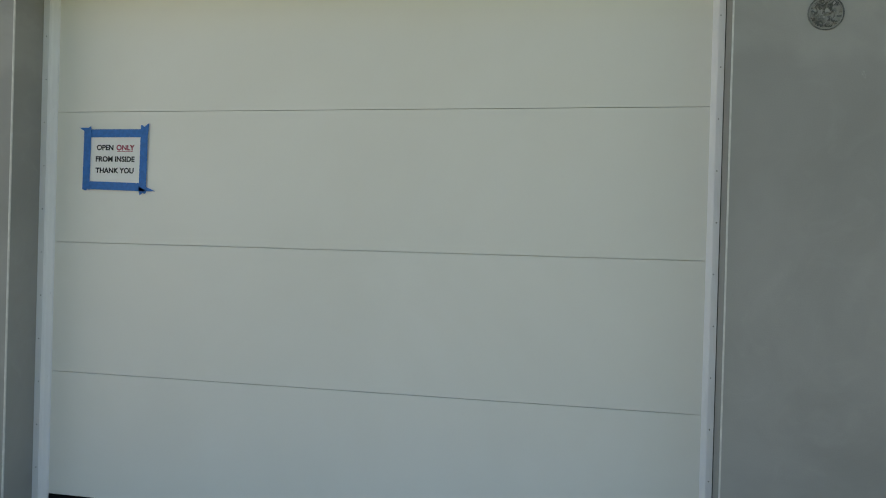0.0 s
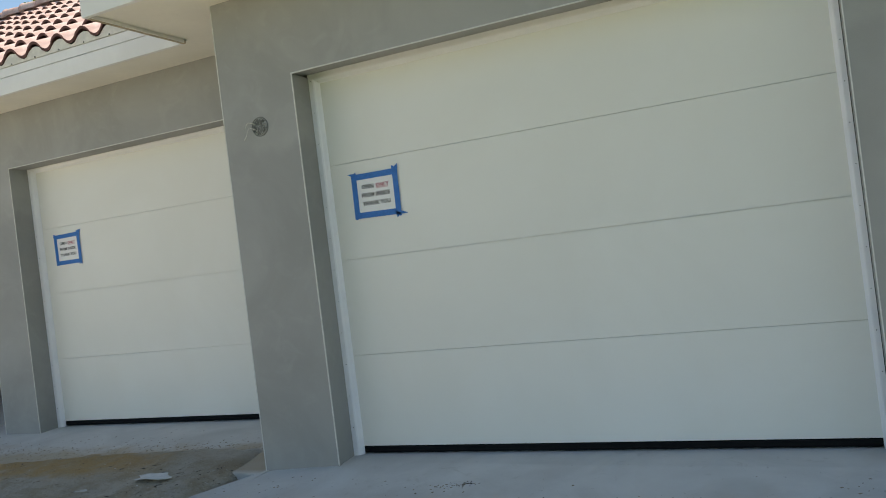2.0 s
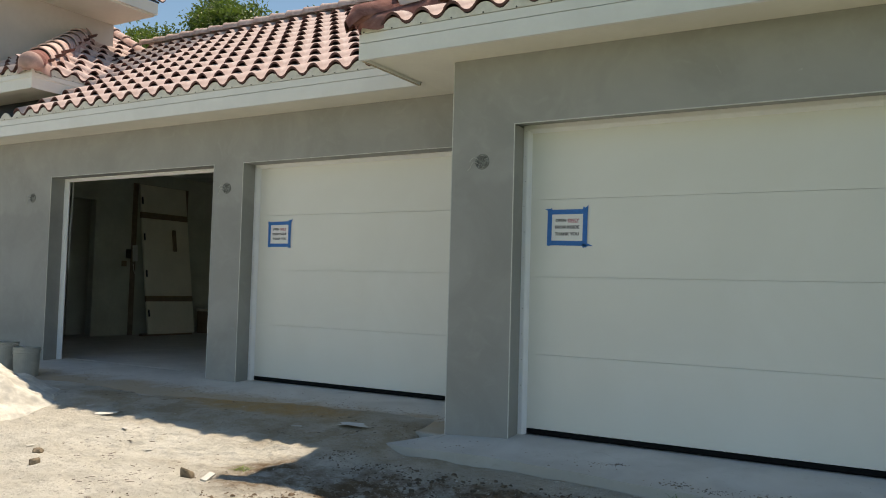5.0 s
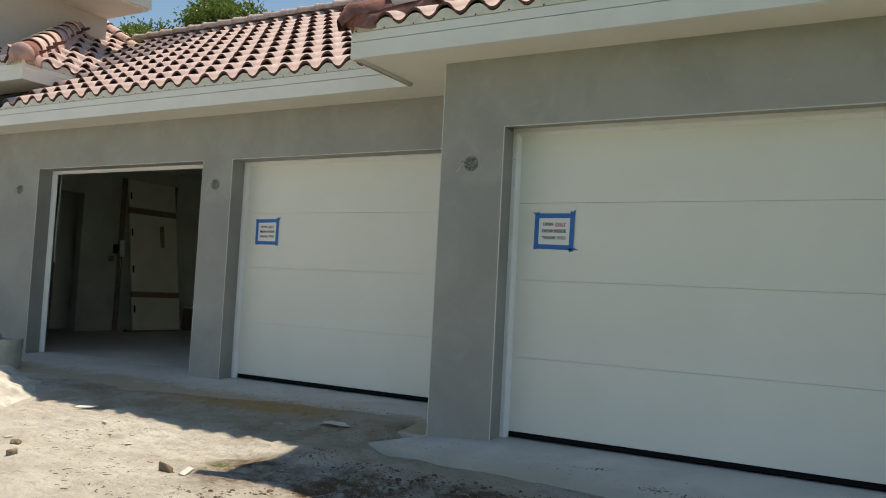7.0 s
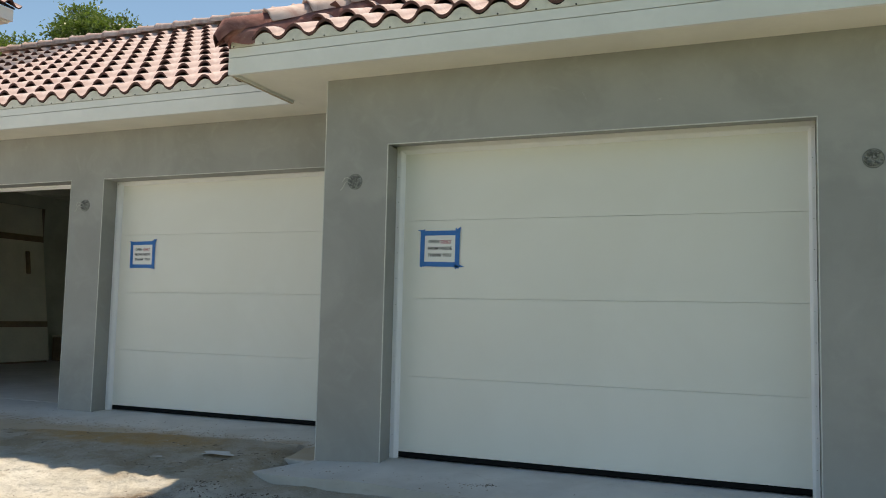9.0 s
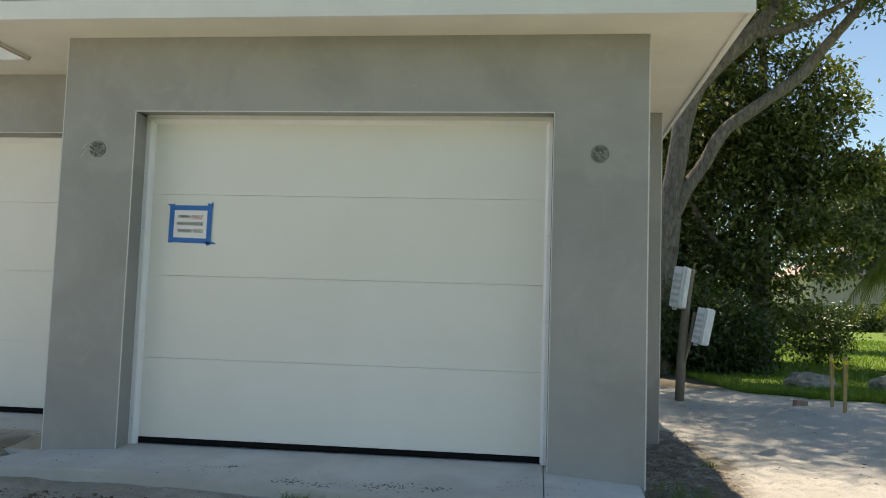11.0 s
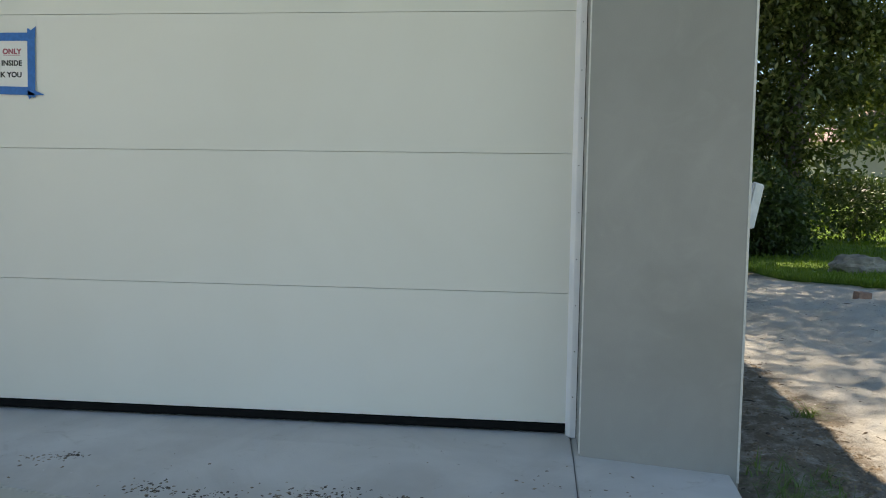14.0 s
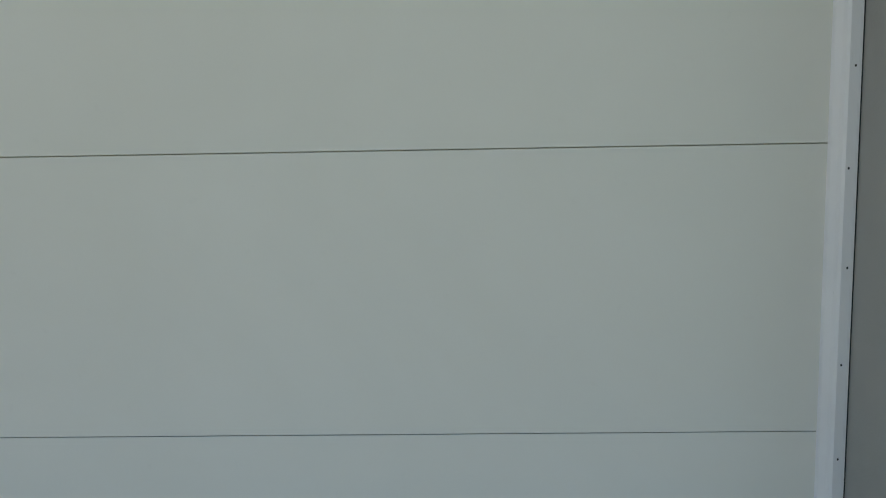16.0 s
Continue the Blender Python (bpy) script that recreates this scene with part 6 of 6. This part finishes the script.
bush(6.3, 11.3, [(6.0, 11.2, 0.9, 0.8, 0.7, 0.95), (6.8, 11.3, 0.7, 0.9, 0.7, 0.85), (5.3, 11.6, 0.6, 0.8, 0.6, 0.8)], 17000, 0.10, SHRUB, "rounded dark green shrub below the oak", 21)
bush(7.1, 12.0, [(7.1, 11.9, 0.45, 0.55, 0.6, 0.75), (7.5, 12.8, 0.5, 0.45, 0.5, 0.7), (6.7, 11.5, 0.4, 0.4, 0.4, 0.5)], 8000, 0.10, SHRUB, "ivy-leaved low shrub under the magnolia", 22)
bush(5.0, 13.2, [(5.0, 13.2, 1.4, 1.4, 0.9, 1.7), (6.4, 13.6, 1.4, 1.2, 0.9, 1.5)], 16000, 0.13, MAGNOLIA, "tall dark hedge shrub behind the oak", 23)
bush(9.6, 14.6, [(9.5, 14.5, 0.8, 0.8, 0.7, 0.6)], 4500, 0.10, SHRUB, "small rounded green shrub on the lawn", 24)

# palm at the lawn's edge, its fronds drooping
PB = (11.4, 12.0)
root = empty("palm_tree", (PB[0], PB[1], gz(*PB)), label="feather palm with long drooping fronds", category="palm tree")
part("trunk", tube([(0, 0, -0.2), (0.02, 0, 1.0), (0.0, 0, 2.2), (0.0, 0, 2.5)], [0.26, 0.22, 0.2, 0.22], 12, wob=0.08), BARK, root, smooth=True)
rnd = random.Random(4)
for i in range(46):
    az = i * 2.399
    el = radians(20 + 55 * ((i * 7) % 46) / 46)
    L = rnd.uniform(2.7, 3.3)
    pts = []
    for k in range(11):
        t = k / 10
        out_, up_ = L * t * math.cos(el) * (1 - 0.18 * t), L * (t * math.sin(el) - 0.88 * t * t)
        pts.append(Vector((math.cos(az) * out_, math.sin(az) * out_, 2.45 + up_)))
    bm = tube(pts, [0.028 * (1 - 0.85 * k / 10) + 0.003 for k in range(11)], 5)
    for k in range(4, 60):
        t = k / 60
        q = t * 10
        j = min(9, int(q))
        p = pts[j].lerp(pts[j + 1], q - j)
        d = (pts[j + 1] - pts[j]).normalized()
        side = d.cross(Vector((0, 0, 1))).normalized()
        ll = 0.50 * math.sin(math.pi * (0.12 + 0.86 * t)) ** 0.7
        for sg in (-1, 1):
            tip = p + side * sg * ll * 0.75 + d * ll * 0.55 - Vector((0, 0, ll * rnd.uniform(0.25, 0.6)))
            mid = p.lerp(tip, 0.5) + Vector((0, 0, 0.03))
            w = d * 0.018
            v = [bm.verts.new(z) for z in (p - w, p + w, mid + w, mid - w, tip)]
            bm.faces.new((v[0], v[1], v[2], v[3]))
            bm.faces.new((v[3], v[2], v[4]))
    part("frond", bm, PALMLEAF, root)


# trees behind the house
def far_tree(x, y, z0, z1, r, n, size, mat, seed, label, group="trees behind"):
    rr = random.Random(seed)
    blobs = [(x + rr.uniform(-0.6, 0.6) * r, y + rr.uniform(-0.5, 0.5) * r, z0 + (z1 - z0) * rr.uniform(0.35, 0.85), r * rr.uniform(0.28, 0.5), r * rr.uniform(0.28, 0.45), r * rr.uniform(0.2, 0.32)) for _ in range(15)]
    limbs = [([(x, y, gz(x, y) - 0.2), (x + 0.2, y, z0 * 0.6), (x, y, z0 + (z1 - z0) * 0.5)], [r * 0.08, r * 0.06, r * 0.02])]
    for b in blobs[:4]:
        limbs.append(([(x, y, z0 * 0.8), ((x + b[0]) / 2, (y + b[1]) / 2, (z0 + b[2]) / 2), b[:3]], [r * 0.04, r * 0.03, r * 0.012]))
    return tree("broadleaf_tree", x, y, label, limbs, blobs, int(n * 1.7), size * 0.72, mat, seed, 0.24, 34, "tree", group, 0.2)


far_tree(-28.0, 24, 8.4, 15.6, 4.7, 54000, 0.30, SUNLEAF, 41, "sunlit green broadleaf tree behind the roof")
far_tree(-21.4, 24.5, 8.4, 14.2, 2.6, 22000, 0.30, SUNLEAF, 42, "sunlit green broadleaf tree behind the roof")
far_tree(-34.0, 24, 8, 14.6, 3.2, 32000, 0.30, SUNLEAF, 43, "sunlit green broadleaf tree behind the roof")
far_tree(-14.0, 27, 8, 13.0, 3.0, 12000, 0.30, SUNLEAF, 44, "sunlit green broadleaf tree behind the roof")
far_tree(26, 37, 1, 9.6, 4.2, 12000, 0.36, FARLEAF, 45, "pale distant tree behind the lawn")
far_tree(23, 44, 2, 11, 5.0, 12000, 0.4, FARLEAF, 46, "pale distant tree behind the lawn")
far_tree(10, 44, 2, 12, 5.0, 12000, 0.4, FARLEAF, 47, "pale distant tree behind the lawn")
tree("broadleaf_tree", 15.4, 20.5, "leafy tree spreading low before the distant house",
     [([(15.4, 20.5, 0.2), (15.3, 20.5, 2.2), (14.2, 20.5, 3.6), (13.0, 20.5, 4.2)], [0.2, 0.16, 0.10, 0.04]), ([(15.3, 20.5, 2.4), (15.6, 20.5, 4.0), (15.5, 20.5, 5.4)], [0.12, 0.08, 0.03])],
     [(11.6, 20.4, 4.1, 1.1, 0.8, 0.8), (12.8, 20.5, 4.3, 1.2, 0.9, 0.9), (14.2, 20.5, 4.2, 1.2, 0.9, 1.0), (15.4, 20.5, 4.6, 1.2, 0.9, 1.2), (13.4, 20.6, 5.2, 1.2, 0.9, 0.8), (11.0, 20.4, 3.4, 0.6, 0.5, 0.4), (11.8, 20.4, 2.8, 0.9, 0.6, 0.4), (13.2, 20.4, 2.8, 0.9, 0.6, 0.4), (14.4, 20.4, 3.0, 0.9, 0.6, 0.5)],
     24000, 0.17, FARLEAF, 50, 0.22, 18, hollow=0.1)
far_tree(30, 40, 2, 11, 5.0, 12000, 0.4, FARLEAF, 48, "pale distant tree behind the lawn")
far_tree(4.5, 24, 2, 12, 4.0, 12000, 0.36, FARLEAF, 49, "distant tree behind the hedge")

# neighbour's house across the lawn
NHX, NHY = 23.6, 40.0
nh = empty("neighbour_house", (NHX, NHY, gz(NHX, NHY)), label="distant beige house with a pink tiled roof", category="house")
part("wall", box(-6, 7, 0, 8, -0.3, 2.9), FARWALL, nh)
bm = bmesh.new()
v = [bm.verts.new(p) for p in ((-6.6, -0.6, 2.9), (7.6, -0.6, 2.9), (7.6, 8.6, 2.9), (-6.6, 8.6, 2.9), (-2, 4, 5.2), (3, 4, 5.2))]
for f in ((0, 1, 5, 4), (1, 2, 5), (2, 3, 4, 5), (3, 0, 4), (3, 2, 1, 0)):
    bm.faces.new([v[i] for i in f])
part("roof", bm, FARROOF, nh)
for i in range(7):
    x = 12.0 + i * 2.0
    y = 36.5 - 0.3 * (i % 2)
    bush(x, y, [(x, y, gz(x, y) + 0.45, 1.3, 0.8, 0.75)], 2600, 0.22, SHRUB, "clipped dark hedge shrub before the distant house", 60 + i, 0.25)

# grass blades on the lawn
rng = np.random.default_rng(12)
n = 60000
t = rng.random(n) ** 2.2
gx_ = rng.uniform(5.2, 13.5, n) + t * rng.uniform(0, 8, n)
gy_ = lawn_edge(gx_) - 0.12 + t * 22
h = rng.uniform(0.05, 0.11, n)
a = rng.uniform(0, 2 * np.pi, n)
w = rng.uniform(0.004, 0.009, n) * (1 + 2 * t)
z = ground_z(gx_, gy_) + 0.03
lx, ly = rng.normal(0, 0.035, n), rng.normal(0, 0.035, n)
v = np.stack([np.stack([gx_ - np.cos(a) * w, gy_ - np.sin(a) * w, z], -1), np.stack([gx_ + np.cos(a) * w, gy_ + np.sin(a) * w, z], -1), np.stack([gx_ + lx, gy_ + ly, z + h], -1)], 1).reshape(-1, 3)
f = np.arange(n * 3).reshape(-1, 3)
tagged(raw("grass_blades", v, f, GRASS), "bright green grass blades of the lawn", "grass", kind="stuff")
